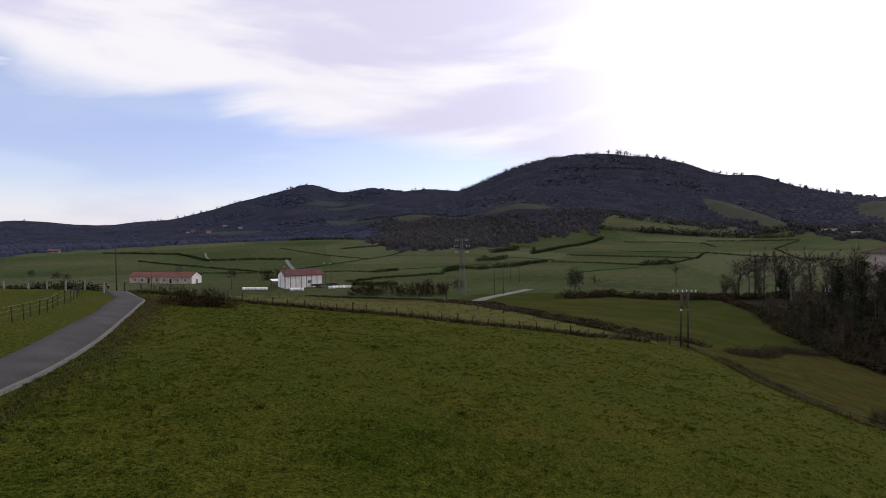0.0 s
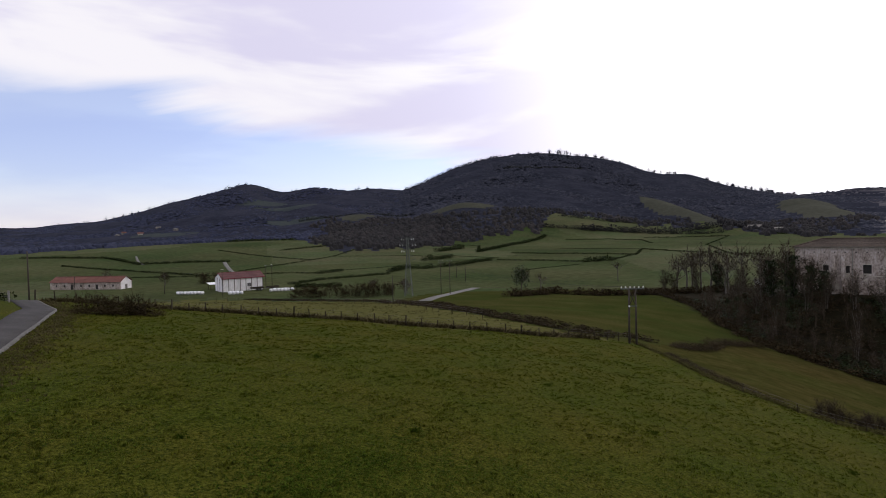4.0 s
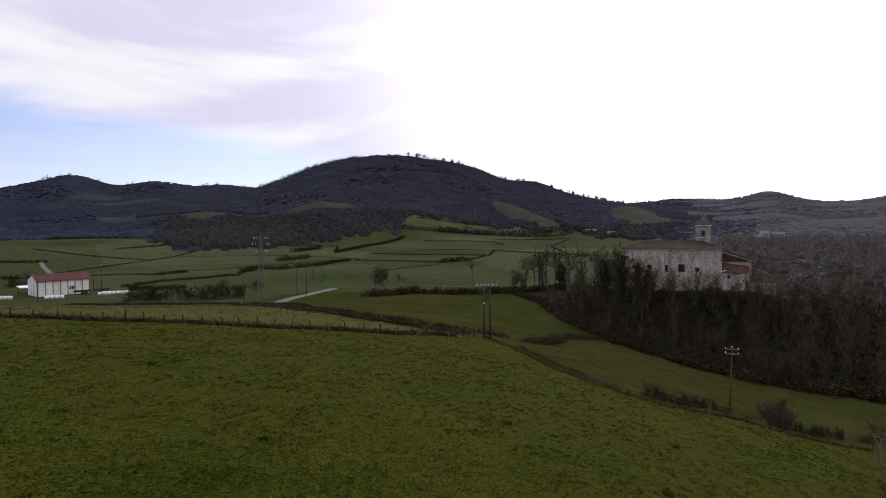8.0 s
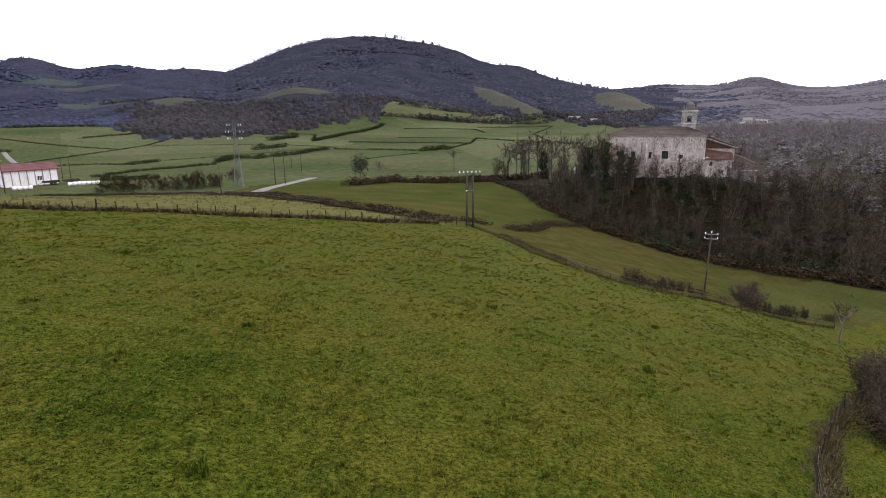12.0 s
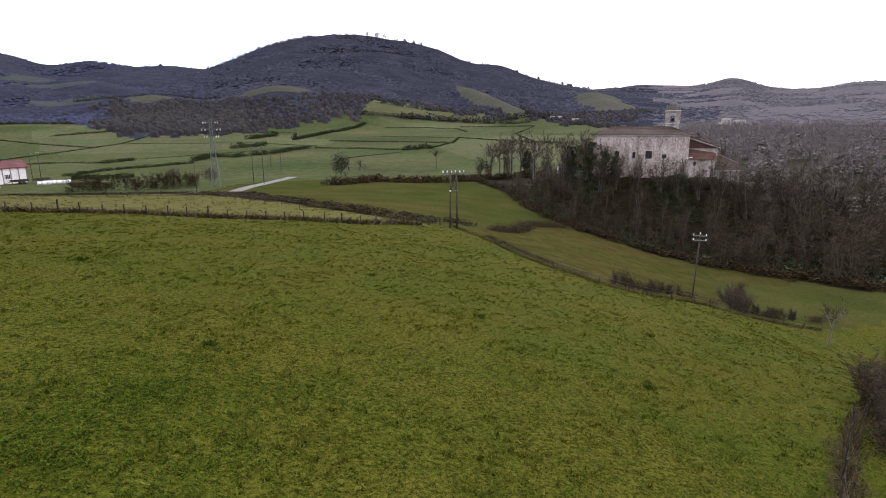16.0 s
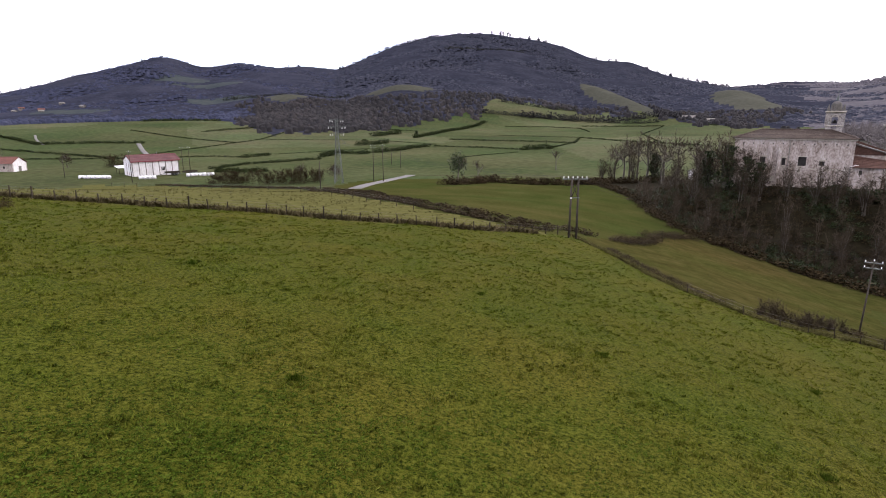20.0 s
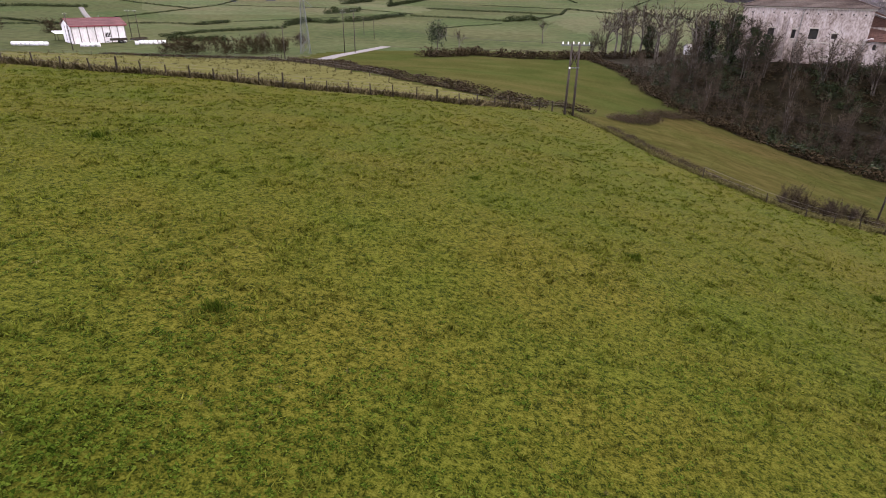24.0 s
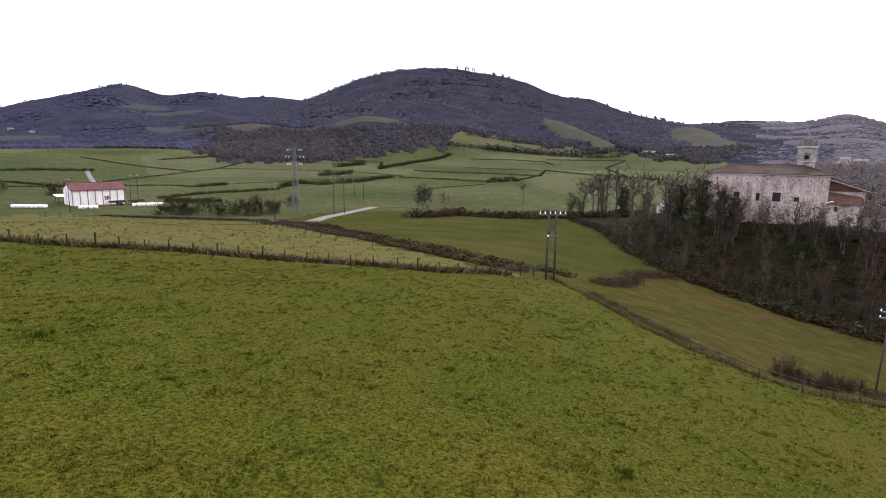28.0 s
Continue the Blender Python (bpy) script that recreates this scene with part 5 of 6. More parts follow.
def hedge(line, tall, wide, mat, label, protos=FINE, dense=1.0, name="hedge", category="hedge", gaps=0.0):
    pts = np.array(along(line, 0.55 * wide / dense))
    if gaps:
        pts = pts[np.sin(np.arange(len(pts)) * 0.37 + pts[0, 0]) > gaps * 2 - 1]
    pts = np.concatenate([pts, pts])
    pts = pts + rng.normal(0, 0.22 * wide, pts.shape)
    z = height(pts[:, 0], pts[:, 1]) - 0.1 * tall
    size = wide * rng.uniform(0.65, 1.25, len(pts))
    v, t = strew(protos, pts[:, 0], pts[:, 1], z, size, tall * rng.uniform(0.6, 1.25, len(pts)))
    return tagged(sheet(name, v, t, mat), label, category)


THICK = "thick dark green hedge between valley meadows"
THIN = "thin low dark hedge line between far meadows"
for line, tall, wide, thick in (
        (((-85, 459), (-70, 560), (-48, 621), (-43, 650)), 4.5, 5, 1), (((-104, 295), (-103, 323), (-92, 317), (-77, 341), (-63, 380)), 3.8, 5.5, 1),
        (((-108, 382), (-95, 405)), 5.5, 6, 1), (((-120, 466), (-109, 506)), 6, 7, 1), (((-57, 381), (-27, 373), (1, 359)), 2.2, 3, 0), (((1, 359), (15, 370)), 5.5, 6, 1),
        (((-56, 447), (-23, 436), (10, 429), (34, 416)), 2.4, 3, 0), (((34, 416), (44, 476)), 1.8, 2.6, 0), (((-18, 629), (27, 644), (57, 618)), 2.4, 3.5, 0), (((64, 657), (147, 654)), 3.2, 4.5, 0),
        (((44, 476), (67, 440), (92, 412), (107, 383)), 2.4, 3.2, 0), (((184, 727), (187, 696), (199, 645)), 3, 4, 0), (((15, 370), (32, 415)), 2, 3, 0),
        (((-36, 294), (-23, 318), (-4, 341)), 1.0, 2, 0), (((-127, 228), (-123, 251), (-110, 270), (-100, 282)), 2.0, 3, 1), (((-142, 287), (-136, 303)), 3, 4.5, 1),
        (((-252, 441), (-236, 486), (-220, 525)), 2.6, 4, 0), (((-196, 355), (-191, 410), (-207, 542)), 1.3, 2.2, 0), (((-291, 323), (-270, 343), (-245, 354)), 2.8, 4, 1),
        (((-348, 503), (-334, 543), (-300, 548)), 4, 6, 1), (((-330, 300), (-250, 285), (-200, 270)), 2.2, 3.5, 0), (((-260, 250), (-215, 262), (-160, 290), (-140, 287)), 1.8, 3, 0),
        (((-300, 420), (-240, 395), (-196, 380)), 1.6, 2.6, 0), (((-150, 560), (-100, 545), (-85, 459)), 1.8, 3, 0), (((-200, 300), (-196, 355)), 1.4, 2.4, 0),
        (((-60, 400), (-110, 430), (-191, 410)), 1.0, 2.2, 0), (((60, 560), (57, 618)), 1.6, 2.6, 0), (((92, 412), (100, 520), (147, 654)), 1.2, 2.4, 0), (((-20, 500), (44, 476)), 1.4, 2.4, 0),
        (((-400, 330), (-340, 345), (-291, 323)), 2.5, 4, 1), (((-135, 310), (-60, 400)), 0.9, 2.0, 0), (((-260, 600), (-200, 585), (-150, 560)), 1.8, 3, 0)):
    hedge(line, tall * (0.85 if thick else 0.5), wide * (0.85 if thick else 0.7), HEDGE, THICK if thick else THIN, FINE if thick else LEAFY, dense=1.0 if thick else 0.62)
for line in (((-22, 167), (-12, 180)), ((-12, 184), (1, 181), (15, 189)), ((16, 189), (32, 198), (48, 206))):
    hedge(line, 3.0, 3.4, BRAMBLE, "dense brown bramble hedge across the valley floor", FINE, 1.5)
hedge(((48, 705), (159, 726), (185, 716)), 8, 9, FOREST_WARM, "far row of bare trees along the hill's foot", COARSE, 1.0)
hedge(((-1, 700), (48, 705)), 9, 10, FOREST_WARM, "far clump of bare trees at the hill's foot", COARSE, 1.0)
hedge(((-96, 176), (-84, 173)), 4.2, 5, BRAMBLE, "brown leafless thicket beside the farmyard", BUSHES, 2.2, "thicket", "thicket")
hedge(((-78, 172), (-68, 171), (-62, 178)), 4.6, 5, BRAMBLE, "brown leafless thicket near the pylon", BUSHES, 2.2, "thicket", "thicket")
hedge(((-118, 216), (-108, 217), (-99, 220)), 2.6, 3.0, HEDGE, "clipped dark evergreen hedge behind the barn", FINE, 1.5)
hedge(((-176, 232), (-160, 240)), 6, 7, BRAMBLE, "grey-brown bushes behind the farmyard", BUSHES, 1.2, "thicket", "thicket")
hedge(((-92, 46), (-80, 49), (-66, 53)), 2.2, 2.4, HEDGE, "dark hedge behind a row of concrete posts", FINE, 1.6)
hedge(((-46.8, 46.5), (-45.5, 48), (-44.3, 49.6)), 2.2, 2.0, BRAMBLE, "dark tangled bramble clump at the lane's bend", BUSHES, 1.6, "bramble", "bush")
hedge(((-46.5, 47), (-45, 49), (-43.8, 50.5)), 1.5, 2.2, BRAMBLE, "leafy bramble clump at the lane's bend", FINE, 1.6, "bramble", "bush")
hedge(((-112, 173), (-80, 162), (-55, 149), (-40, 123.5), (-28, 106.5), (-16, 95.5), (-7, 89.5), (2, 87.5)), 0.8, 1.9, BRAMBLE, "tangle of brown brambles along the strip's far bank", FINE, 1.5, "bramble", "bush")
hedge(((-50, 147), (-36, 127), (-22, 106), (-6, 94), (8, 90)), 1.0, 1.8, BRAMBLE, "tangle of bare brown scrub along the stream", FINE, 1.1, "bramble", "bush")
hedge(((9, 80), (12, 69.5), (16, 61.5)), 0.7, 1.5, BRAMBLE, "low brown bramble bank at the pasture's edge", THORN, 1.7, "bramble", "bush")
hedge(((17, 61.5), (23, 62.8), (31, 66.5)), 1.15, 1.9, BRAMBLE, "dark bramble bank at the pasture\'s edge", THORN, 1.7, "bramble", "bush", 0.45)
hedge(((34, 68.2), (43, 71.5), (54, 75)), 1.15, 1.9, BRAMBLE, "dark bramble bank at the pasture\'s edge", THORN, 1.5, "bramble", "bush", 0.45)
hedge(((18, 62), (23, 63), (31, 66.8)), 1.5, 1.5, TWIGS, "bare brown shrubs along the gully", SHRUB, 0.8, "bush", "bush", 0.4)
hedge(((36, 69), (43, 71.8), (52, 74.5)), 1.5, 1.5, TWIGS, "bare brown shrubs along the gully", SHRUB, 0.8, "bush", "bush", 0.4)
hedge(((12, 90), (16, 95), (19, 101)), 1.5, 2.6, BRAMBLE, "dark bush clump in the gully", THORN, 2.2, "bush", "bush")
hedge(((20, 107), (26, 115), (31, 123)), 1.6, 2.6, BRAMBLE, "dark bush clump below the wooded bank", THORN, 1.6, "bush", "bush")
hedge(((36.8, 67.5), (40, 73), (45, 81)), 3.0, 3.2, PALE_TWIGS, "leafless grey thicket across the low meadow", SHRUB, 0.7, "thicket", "thicket")
hedge(((29, 38.5), (32, 41.5), (35, 46)), 3.2, 3.4, PALE_TWIGS, "bare grey-brown bush at the pasture's lower edge", SHRUB, 1.2, "bush", "bush")
hedge(((18.6, 26.2), (20.8, 29), (23.2, 32), (26, 35.5)), 2.3, 2.4, PALE_TWIGS, "large bare brown bush beside a leaning fence", SHRUB, 1.5, "bush", "bush")
hedge(((18.8, 26.6), (21, 29.4), (24, 33)), 1.5, 2.2, BRAMBLE, "brown tangle at the foot of a bare bush", THORN, 1.2, "bramble", "bush")
hedge(((8, 16), (12, 22), (16, 27)), 0.6, 1.0, ROUGH, "low brown brambles and dead stalks along a leaning fence", THORN, 1.1, "bramble", "bush")
hedge(((9, 17.5), (14, 24.5), (19, 30), (25, 36)), 0.42, 0.5, ROUGH, "dead grass and brambles along a leaning fence", TUFTS, 6.0, "dead_grass", "grass")
hedge([(x, y + 0.7) for x, y in EDGE if -64 < x < 2], 0.62, 1.5, ROUGH, "rough dead grass growing up along the fence", TUFTS, 9.0, "dead_grass", "grass")
hedge([(x, y + 0.4) for x, y in EDGE if 4 < x < 54], 0.38, 0.7, STRAW, "pale dead grass along the gully's edge", TUFTS, 5.0, "dead_grass", "grass")
for line, tall in ((((-96, 176), (-84, 173)), 3.2), (((-78, 172), (-68, 171), (-62, 178)), 3.4), (((-176, 232), (-160, 240)), 4.5), (((-46.5, 45.5), (-44.5, 48.5), (-43, 51)), 1.5)):
    hedge(line, tall, tall * 1.1, BRAMBLE, "rounded brown thicket of dead leaves and twigs", THORN, 1.1, "thicket", "thicket")

spot = [(CH @ Vector((px, py, 0)))[:2] for px, py in ((20, -5.5), (25, -6.5), (31, -5), (37, -4))]
hedge(spot, 2.2, 3.0, IVY, "green laurel and ivy shrubs below the side chapel", FINE, 1.8, "shrubbery", "shrubs")

# ---- trees ----


def tree_proto(name, wood, twig, label, category, leaves=None, leaf_mat=None):
    root = tagged(new(name), label, category)
    sheet("trunk", *wood, BARK, root, soft=True)
    sheet("crown", *twig, TWIGS, root)
    if leaves is not None:
        sheet("ivy", *leaves, leaf_mat, root, "dark ivy leaves")
    return root


def ivy_sleeve(seed, top=0.75, r=0.06, n=500, leaf=0.018):
    g = np.random.default_rng(seed)
    zz, a = g.uniform(0, top, n), g.uniform(0, 2 * np.pi, n)
    rr = r * (0.5 + g.random(n)) * (1.1 - 0.5 * zz / top) * (1 + 0.5 * np.sin(zz * 19 + a))
    c = np.stack([rr * np.cos(a), rr * np.sin(a), zz], 1)
    u, w = g.normal(size=(2, n, 3))
    u /= np.linalg.norm(u, axis=1)[:, None]
    w = np.cross(u, w)
    w /= np.linalg.norm(w, axis=1)[:, None]
    s = leaf * g.uniform(0.6, 1.5, (n, 1))
    v = np.stack([c + u * s, c - 0.5 * u * s + 0.8 * w * s, c - 0.5 * u * s - 0.8 * w * s], 1).reshape(-1, 3)
    return v, np.arange(3 * n).reshape(-1, 3)


def grove(protos, places, group=""):
    used = set()
    for k, (x, y, h) in enumerate(places):
        p = protos[k % len(protos)]
        if id(p) not in used:
            if group:
                p["group"] = group
            p.matrix_basis = on_ground(x, y, random.uniform(0, 360), 0.05) @ Matrix.Diagonal((h, h, h, 1))
            used.add(id(p))
        else:
            keep = p.scale.copy()
            p.scale = (1, 1, 1)
            c = copy_thing(p, on_ground(x, y, random.uniform(0, 360), 0.05) @ Matrix.Diagonal((h * random.uniform(0.85, 1.2), h * random.uniform(0.85, 1.2), h, 1)))
            p.scale = keep


def bank_tree(name, k, label, top=0.0):
    root = tagged(new(name), label, "tree")
    sheet("trunk", *STEMS[k][0], BARK, root, soft=True)
    sheet("crown", *STEMS[k][1], PALE_TWIGS, root)
    if top:
        sheet("ivy", *ivy_sleeve(k, top, 0.105, 1200, 0.02), IVY, root, "dark ivy leaves")
    return root


sapling = [bank_tree("tree", k, "tall slender leafless tree with many stems on the wooded bank") for k in range(4)]
grove(sapling, [(27, 199, 9), (33.5, 198, 11), (24, 199, 9), (47, 196, 11),
                (40, 176, 9), (50, 176, 12), (58, 180, 12), (39, 150, 9), (37, 145, 7), (45, 139, 8), (48, 137, 8), (52, 134, 8), (56, 131, 8), (59, 129, 8.5), (63, 127, 8), (67, 124.5, 8), (71, 122, 9),
                (50, 128, 6), (76, 126, 9), (82, 124, 11), (88, 130, 12), (95, 126, 13), (60, 116, 8), (70, 112, 9), (80, 116, 11), (47, 121, 7), (38, 136, 6),
                (101, 140, 13), (108, 133, 14), (92, 143, 10), (66, 108, 8), (75, 107, 9), (86, 108, 11), (96, 112, 12), (104, 120, 13), (73, 117, 9), (56, 119, 7)], "leafless trees of the bank")
ash = [tree_proto("tree", *BARE[k], "tall bare tree with an airy rounded crown behind the meadow", "tree") for k in (0, 1, 3)]
grove(ash, [(28.5, 201, 13), (31.5, 203, 14), (36, 203, 15), (39.5, 206, 16), (44, 202, 16), (49, 205, 15), (53, 199, 15), (60, 203, 16), (34, 207, 14), (42, 196, 13)], "bare trees behind the knoll")
ivied = [bank_tree("ivy_tree", k, "bare tree with its trunk wrapped in dark ivy", 0.7) for k in (0, 2)]
grove(ivied, [(41, 202, 13), (44, 146, 13.5), (41.5, 151, 12), (47, 142.5, 10), (49, 141, 8), (56, 205, 13)], "ivy-clad trees by the church")
oak = [tree_proto("tree", *BARE[k], "bare spreading tree standing alone in a meadow", "tree") for k in range(4)]
grove(oak, [(-15, 187, 7), (12, 240, 9), (-212, 216, 9), (43.9, 61.8, 5.0), (-84, 650, 14), (180, 700, 12), (-60, 186, 5)], "lone meadow trees")
leafy_tree = tree_proto("tree", *BARE[2], "dark dense tree beside a meadow hedge", "tree", (lambda p: (p[0] * (0.75, 0.75, 0.85) + (0, 0, 0.2), p[1]))(leaf_cloud(900, 0.035, 5, 1.0, 0.25)), IVY)
leafy_tree.matrix_basis = on_ground(-20.8, 183.5, 0, 0.1) @ Matrix.Diagonal((8.5, 8.5, 9, 1))
bushy = tree_proto("tree", *BARE[1], "grey bushy tree behind the long barn", "tree", (lambda p: (p[0] * (0.9, 0.9, 0.8) + (0, 0, 0.15), p[1]))(leaf_cloud(700, 0.03, 6, 1.0, 0.3)), TWIGS)
grove([bushy], [(-262, 196, 5), (-190, 226, 6.5), (-275, 200, 5), (-300, 205, 5), (-72, 186, 6), (-62, 190, 5.5)], "bushy valley trees")

# woods that nobody could count
def bank_places(n, front):
    x, y = rng.uniform(15, 125, n * 6), rng.uniform(92, 200, n * 6)
    over, out = (x - 57.5) * 0.9 - (y - 146) * 0.43 - 6, (x - 57.5) * 0.43 + (y - 146) * 0.9
    keep = (ground_kind(x, y) == 6) & ~((np.abs(over) < 24) & (np.abs(out) < front)) & (out < 12)
    return x[keep][:n], y[keep][:n], out[keep][:n]


x, y, out = bank_places(420, 8.5)
grown = 0.6 + 0.4 * smooth(45, 75, x)
v, t = strew(COPSE, x, y, height(x, y), rng.uniform(4.5, 9.5, len(x)) * grown)
tagged(sheet("woodland", v, t, PALE_TWIGS), "pale leafless scrub wood covering the bank below the church", "woodland", kind="stuff")
x, y, out = bank_places(300, 8.5)
v, t = strew(THICKET, x, y, height(x, y), rng.uniform(2.0, 4.5, len(x)) * (0.6 + 0.4 * smooth(40, 75, x)))
tagged(sheet("woodland", v, t, TWIGS), "dark tangled saplings on the bank below the church", "woodland", kind="stuff")
x, y, out = bank_places(1500, 7)
v, t = strew(FINE, x, y, height(x, y) - 0.2, rng.uniform(1.4, 3.0, len(x)), rng.uniform(0.8, 2.0, len(x)))
tagged(sheet("undergrowth", v, t, BRAMBLE), "dark brambles and shrubs under the bank's trees", "undergrowth", kind="stuff")
x, y, out = bank_places(1500, 7)
pick = patchy(x, y, 12, 5) > 0.46
x, y = x[pick], y[pick]
v, t = strew(FINE, x, y, height(x, y) - 0.2, rng.uniform(1.5, 3.4, len(x)), rng.uniform(0.8, 2.4, len(x)))
tagged(sheet("undergrowth", v, t, IVY), "evergreen ivy and holly on the wooded bank", "undergrowth", kind="stuff")
hedge(((19, 200), (22, 192), (27, 170), (29, 144), (33, 129)), 1.8, 3.2, BRAMBLE, "dark bramble fringe along the foot of the wooded bank", FINE, 1.4, "bramble", "bush")
hedge(((33, 129), (40, 119), (48, 112), (56, 103), (62, 97), (72, 89), (84, 86)), 2.0, 3.2, BRAMBLE, "dark bramble fringe along the foot of the wooded bank", FINE, 1.4, "bramble", "bush")


def hill_wood(n, low, high, mat, r0, r1, b0, b1, label, kinds=(5, 8, 9), size=(9, 16), fade=0.0):
    r, b = np.sqrt(rng.uniform(r0 ** 2, r1 ** 2, n)), np.radians(rng.uniform(b0, b1, n))
    x, y = r * np.sin(b), r * np.cos(b)
    u, w = (r - r0) / (r1 - r0), (np.degrees(b) - b0) / (b1 - b0)
    border = np.minimum(1 - u, np.minimum(w, 1 - w)) / fade if fade else 1
    keep = np.isin(ground_kind(x * 1.02, y * 1.02), kinds) & (border > patchy(x, y, 60, 8) * 0.7 + rng.random(n) * 0.3)
    x, y = x[keep], y[keep]
    v, t = strew(LUMPS, x, y, height(x, y) - 0.8, rng.uniform(*size, len(x)), rng.uniform(low, high, len(x)), 0.05)
    return tagged(sheet("woodland", v, t, mat, soft=True), label, "woodland", kind="stuff")


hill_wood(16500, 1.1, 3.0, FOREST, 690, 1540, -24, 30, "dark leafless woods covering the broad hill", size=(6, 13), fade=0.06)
hill_wood(2200, 3, 6, FOREST_FAR, 510, 720, -62, -27, "thickets tinted haze blue along the western ridge's foot", size=(5, 10))
hill_wood(9500, 1.0, 2.6, FOREST_FAR, 700, 1800, -62, -18, "leafless woods tinted haze blue on the western ridge", size=(6, 11))
hill_wood(8500, 1.0, 2.4, FOREST_EAST, 600, 2000, 20, 50, "haze-paled leafless woods on the eastern ridge", size=(6, 12), fade=0.22)
hill_wood(2200, 3, 6, FOREST_WARM, 540, 850, -28, -12, "dark leafless wood at the hill's foot", size=(5, 9), fade=0.3)
hill_wood(5000, 3, 7, FOREST_WARM, 500, 860, -31, 27, "russet bare thickets at the hill's foot", size=(4, 9), fade=0.2)
hill_wood(1200, 2, 5, FOREST_EAST, 1500, 2300, 16, 46, "haze-paled woods on the farthest ridge", (5, 9), (6, 11))
r, b = np.sqrt(rng.uniform(170 ** 2, 640 ** 2, 1500)), np.radians(rng.uniform(25, 48, 1500))
x, y = r * np.sin(b), r * np.cos(b)
keep = (ground_kind(x, y) == 6) & (r > 170 + 70 * (np.degrees(b) < 31))
x, y = x[keep], y[keep]
v, t = strew([whole(*many_stems(240 + k, 3, 14, 0.26, 0.012, 0.013, 0.2)) for k in range(4)], x, y, height(x, y) - 0.5, rng.uniform(6, 11, len(x)), rng.uniform(6, 11, len(x)))
tagged(sheet("woodland", v, t, HAZED_WOODS), "bare woods paled for haze beyond the church", "woodland", kind="stuff")
v, t = strew(BRUSH, x + rng.normal(0, 4, len(x)), y + rng.normal(0, 4, len(x)), height(x, y) - 0.8, rng.uniform(4.5, 9, len(x)), rng.uniform(2.5, 5.5, len(x)))
tagged(sheet("woodland", v, t, HAZED_WOODS), "dense haze-paled brush under the bare woods", "woodland", kind="stuff")
for line in (((-173, 1289), (-96, 1275), (-2, 1319)), ((-420, 790), (-330, 830), (-260, 850)), ((-44, 700), (20, 704), (80, 700), (150, 690)), ((-30, 772), (25, 768), (70, 778))):
    hedge(line, 5, 7, CONIFER, "dark line of trees across the hillside", COARSE, 0.8)

# trees standing on the skyline
def crest_tree(seed):
    """A far tree of unit height: a bare trunk under a thin rounded crown."""
    bough, (leaf_v, leaf_t) = branch_arrays(seed, limbs=3, forks=1, twigs=1, stem=0.045, fine=0.012), leaf_cloud(44, 0.075, seed, 0.9, 0.3)
    return whole(whole(*bough), (leaf_v * (0.8, 0.8, 0.82) + (0, 0, 0.16), leaf_t))


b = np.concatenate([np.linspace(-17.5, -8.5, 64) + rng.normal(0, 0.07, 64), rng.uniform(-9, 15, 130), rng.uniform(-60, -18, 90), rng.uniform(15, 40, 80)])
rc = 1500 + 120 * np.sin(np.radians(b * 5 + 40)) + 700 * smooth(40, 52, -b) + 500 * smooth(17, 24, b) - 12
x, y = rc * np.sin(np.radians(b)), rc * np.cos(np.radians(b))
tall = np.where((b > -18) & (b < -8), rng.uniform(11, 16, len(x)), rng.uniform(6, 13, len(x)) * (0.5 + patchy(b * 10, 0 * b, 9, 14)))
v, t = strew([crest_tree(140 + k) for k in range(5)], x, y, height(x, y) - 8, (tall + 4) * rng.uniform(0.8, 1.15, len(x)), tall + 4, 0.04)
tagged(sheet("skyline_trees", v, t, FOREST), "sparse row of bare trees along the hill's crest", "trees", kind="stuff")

# ---- grass ----


def leaflet(seed, n=6):
    """A prototype of short broad leaves lying flat, one unit across."""
    g = np.random.default_rng(seed)
    a, r = g.uniform(0, 2 * np.pi, n), 0.5 * np.sqrt(g.random(n))
    c = np.stack([r * np.cos(a), r * np.sin(a), g.uniform(0.15, 1.0, n)], 1)
    w = g.uniform(0.14, 0.3, (n, 1))
    u = np.stack([np.cos(a), np.sin(a), g.normal(0, 0.6, n)], 1) * w
    s = np.stack([-np.sin(a), np.cos(a), g.normal(0, 0.6, n)], 1) * w
    v = np.stack([c + u, c - 0.6 * u + 0.8 * s, c - 0.6 * u - 0.8 * s], 1).reshape(-1, 3)
    return v, np.arange(3 * n).reshape(-1, 3)


LEAFLETS = [leaflet(150 + k) for k in range(6)]


def sow(name, n, r0, r1, size, tall, mat, label, protos, patch=None, fade_in=0.0):
    """Plants n tufts in a ring round the hovering place, thinning out towards its outer edge."""
    r, b = np.sqrt(rng.uniform(r0 ** 2, r1 ** 2, n)), np.radians(rng.uniform(-64, 52, n))
    x, y = r * np.sin(b), r * np.cos(b)
    chance = 1 - smooth(0.6 * r1, r1, r)
    if fade_in:
        chance = chance * smooth(r0, fade_in, r)
    chance = chance * (0.25 + 0.75 * smooth(0.3, 0.55, patchy(x, y, 0.6, 1)))
    keep = (ground_kind(x, y) == 0) & (rng.random(n) < chance) & (x > -22 - 0.9 * (y - 14))
    if patch is not None:
        keep &= rng.random(n) < patch(x, y)
    x, y, r = x[keep], y[keep], r[keep]
    v, t = strew(protos, x, y, height(x, y), rng.uniform(*size, len(x)), rng.uniform(*tall, len(x)))
    return tagged(sheet(name, v, t, mat), label, "grass", kind="stuff")


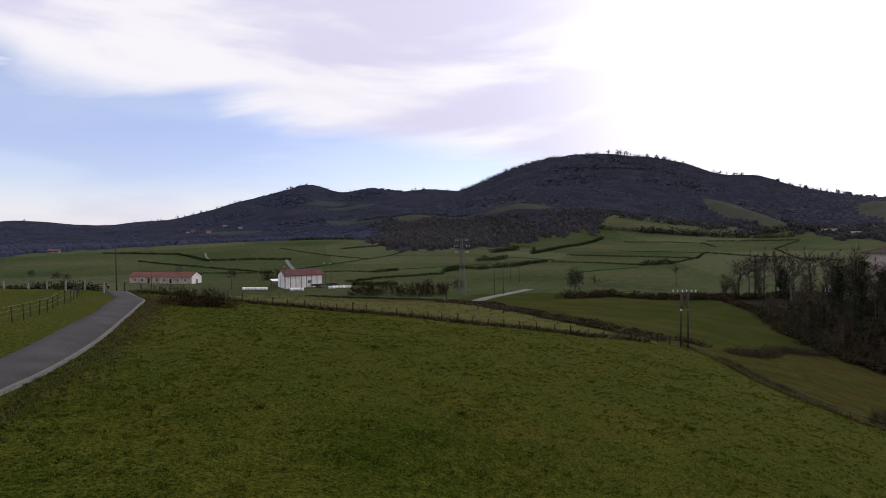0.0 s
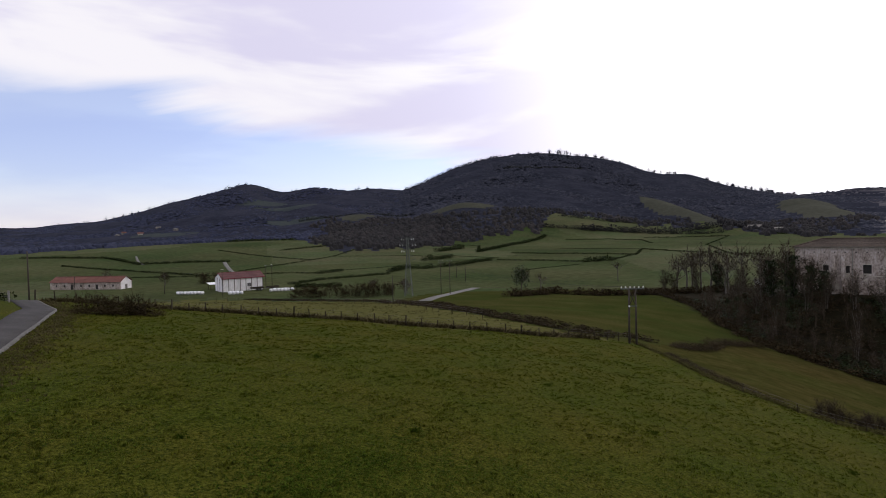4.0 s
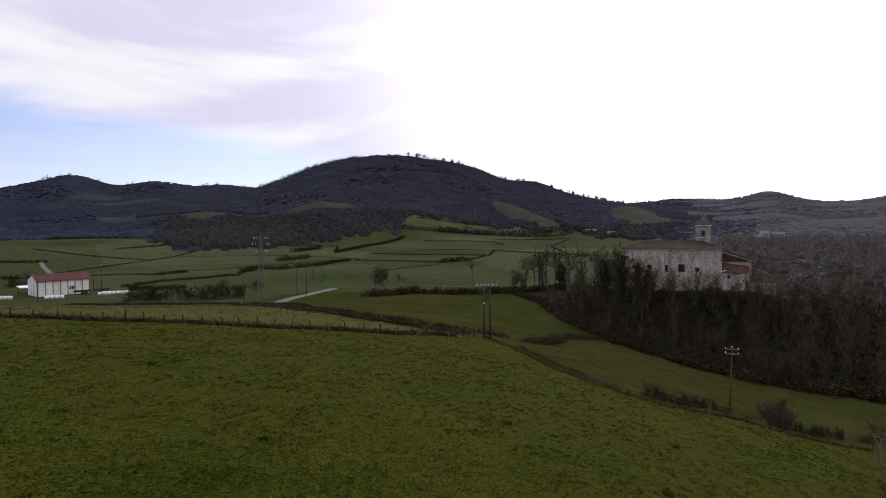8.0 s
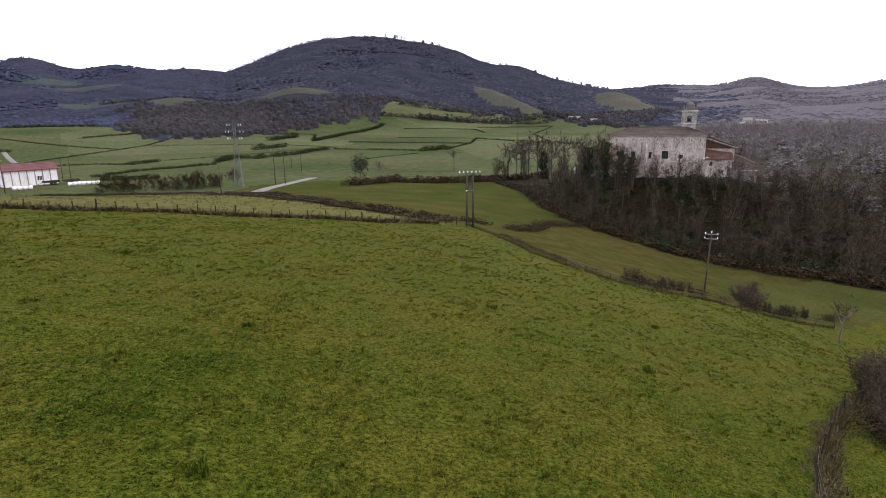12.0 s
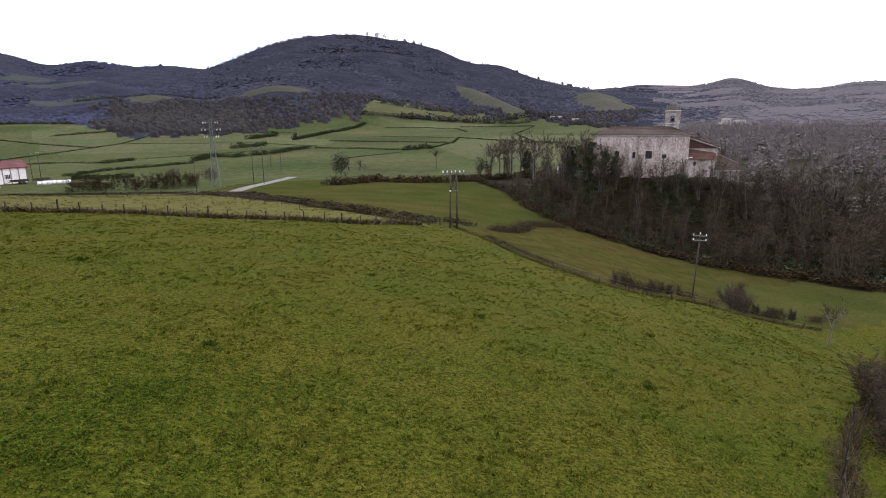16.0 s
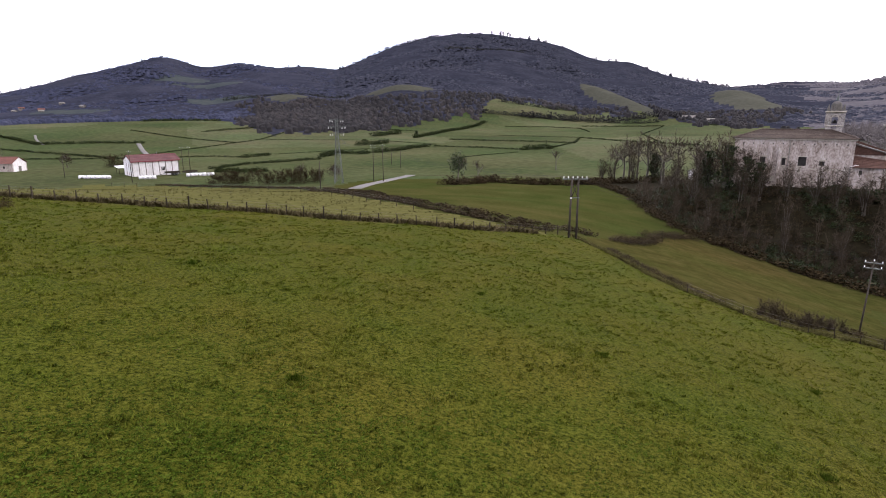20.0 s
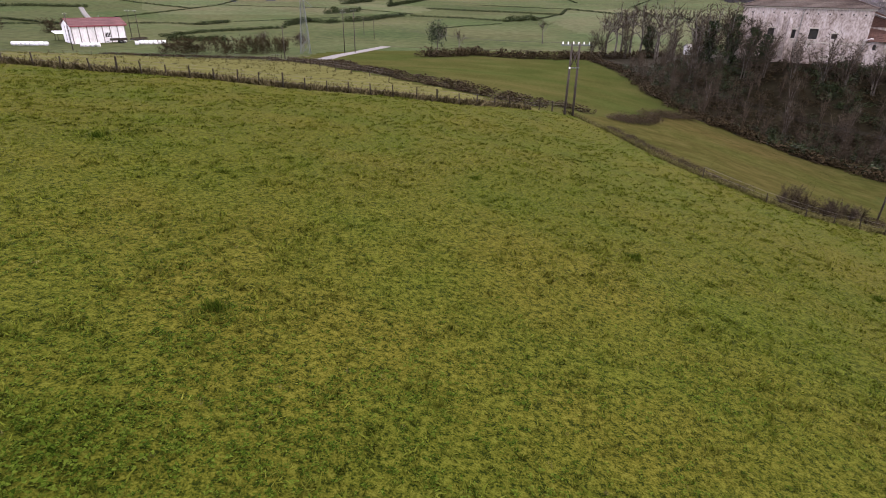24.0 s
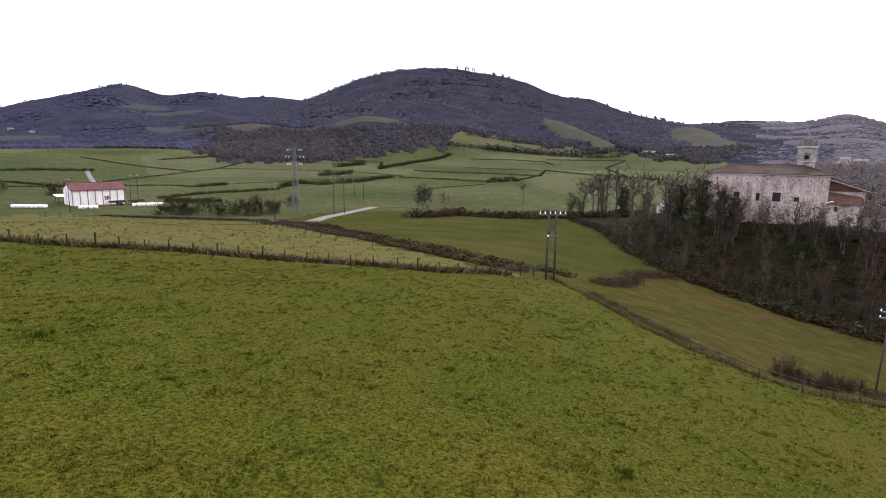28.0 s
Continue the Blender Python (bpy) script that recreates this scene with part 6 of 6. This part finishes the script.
lush = lambda x, y: smooth(0.40, 0.6, 0.6 * patchy(x, y, 9, 2) + 0.4 * patchy(x, y, 2.5, 9))
sow("grass", 64000, 4, 30, (0.06, 0.12), (0.03, 0.07), BLADE, "short tufted pasture grass", TUFTS, lambda x, y: 1 - 0.75 * lush(x, y))
sow("clover", 150000, 4, 40, (0.06, 0.13), (0.03, 0.07), CLOVER, "patches of bright clover in the pasture", LEAFLETS, lambda x, y: 0.15 + 0.85 * lush(x, y))
sow("grass", 56000, 16, 62, (0.12, 0.26), (0.05, 0.10), BLADE, "short tufted pasture grass", TUFTS, None, 28)
sow("grass", 36000, 38, 120, (0.22, 0.45), (0.06, 0.13), BLADE, "short tufted pasture grass", TUFTS, None, 60)
sow("grass", 52000, 15, 100, (0.16, 0.38), (0.07, 0.17), BLADE, "thicker clumps standing out of the pasture", CLUMPS, lambda x, y: 0.25 + 0.75 * smooth(0.4, 0.6, patchy(x, y, 3, 11)))
sow("grass", 4000, 22, 80, (0.08, 0.18), (0.04, 0.09), STRAW, "withered yellow tufts in the pasture", TUFTS, lambda x, y: 0.1 + 0.9 * smooth(0.48, 0.7, patchy(x, y, 5, 4)))
# brown trodden growth along the lane's edge
n = 5200
k = rng.integers(4, len(lane_pts) - 30, n)
off = 1.7 + np.abs(rng.normal(0, 0.9, n))
x, y = lane_pts[k, 0] + lane_side[k, 0] * off + rng.normal(0, 0.4, n), lane_pts[k, 1] + lane_side[k, 1] * off + rng.normal(0, 0.4, n)
v, t = strew(TUFTS, x, y, height(x, y), rng.uniform(0.12, 0.3, n), rng.uniform(0.05, 0.2, n))
tagged(sheet("dead_grass", v, t, ROUGH), "brown withered grass along the lane's edge", "grass", kind="stuff")
for k, (x, y, s) in enumerate(((-9.0, 27.8, 0.5), (-16.5, 21.5, 0.4), (2.5, 38, 0.5), (-4, 45, 0.45), (9, 30, 0.5), (-20, 40, 0.55), (-7, 17, 0.5), (14, 41, 0.5))):
    v, t = strew(TUFTS, x + rng.normal(0, 0.3 * s, 26), y + rng.normal(0, 0.3 * s, 26), np.full(26, ground_z(x, y)), 0.35 * s, 0.5 * s)
    tagged(sheet("weed_tussock", v, t, CLOVER), "dark tall weed tussock standing in the pasture", "grass tussock", kind="stuff")

# rank dark growth in two corners of the pasture
for px, py, wide, n in ((-10.3, 19.5, 1.2, 600), (-9.1, 23.1, 0.6, 160)):
    x, y = px + rng.normal(0, wide, n), py + rng.normal(0, wide, n)
    v, t = strew(LEAFLETS, x, y, height(x, y), rng.uniform(0.1, 0.18, n), rng.uniform(0.06, 0.16, n))
    tagged(sheet("clover", v, t, CLOVER), "rank dark green weeds grown up in the pasture", "grass", kind="stuff")

# tall rough grass of the strip beyond the fence, and of the low meadow
n = 6000
x, y = rng.uniform(-120, 6, n), rng.uniform(60, 172, n)
keep = ground_kind(x, y) == 1
x, y = x[keep], y[keep]
v, t = strew(TUFTS, x, y, height(x, y), rng.uniform(0.25, 0.55, len(x)), rng.uniform(0.15, 0.35, len(x)))
tagged(sheet("rough_grass", v, t, STRAW), "tall bleached grass on the strip beyond the fence", "grass", kind="stuff")
n = 6000
x, y = rng.uniform(6, 95, n), rng.uniform(60, 130, n)
keep = ground_kind(x, y) == 4
x, y = x[keep], y[keep]
v, t = strew(TUFTS, x, y, height(x, y), rng.uniform(0.2, 0.4, len(x)), rng.uniform(0.04, 0.1, len(x)))
tagged(sheet("rough_grass", v, t, RUSHES), "rough olive grass of the low meadow", "grass", kind="stuff")

# ---- cables ----


def cable(p, q, sag, label="thin dark power cable sagging between poles"):
    p, q = Vector(p), Vector(q)
    bm = bmesh.new()
    n = 14
    pts = [p.lerp(q, k / n) - Vector((0, 0, 4 * sag * (k / n) * (1 - k / n))) for k in range(n + 1)]
    strand(bm, pts, 0.008)
    tagged(part("power_cable", bm, CABLE), label, "cable", "power cables")


z5, z33 = ground_z(5.1, 84) + 7.9, ground_z(32.4, 69.7) + 7.6
for off in (-1.2, 0.0, 1.2):
    cable((5.1 + off, 84, z5), (32.4 + 0.5 * off, 69.7, z33), 0.9)
    cable((32.4 + 0.5 * off, 69.7, z33), (75 + off, 52, z33 + 1.0), 1.0)
    cable((5.1 + off, 84, z5), (-45 + off, 181, ground_z(-45, 181) + 10.8), 2.0)
for z, w in ((18.3, 1.9), (16.4, 2.4), (14.5, 1.9)):
    for sgn in (-1, 1):
        cable((-55 + sgn * w, 173, ground_z(-55, 173) + z - 0.7), (-230 + sgn * w, 320, ground_z(-230, 320) + z), 5.0)
        cable((-55 + sgn * w, 173, ground_z(-55, 173) + z - 0.7), (110 + sgn * w, 330, ground_z(110, 330) + z), 5.0)
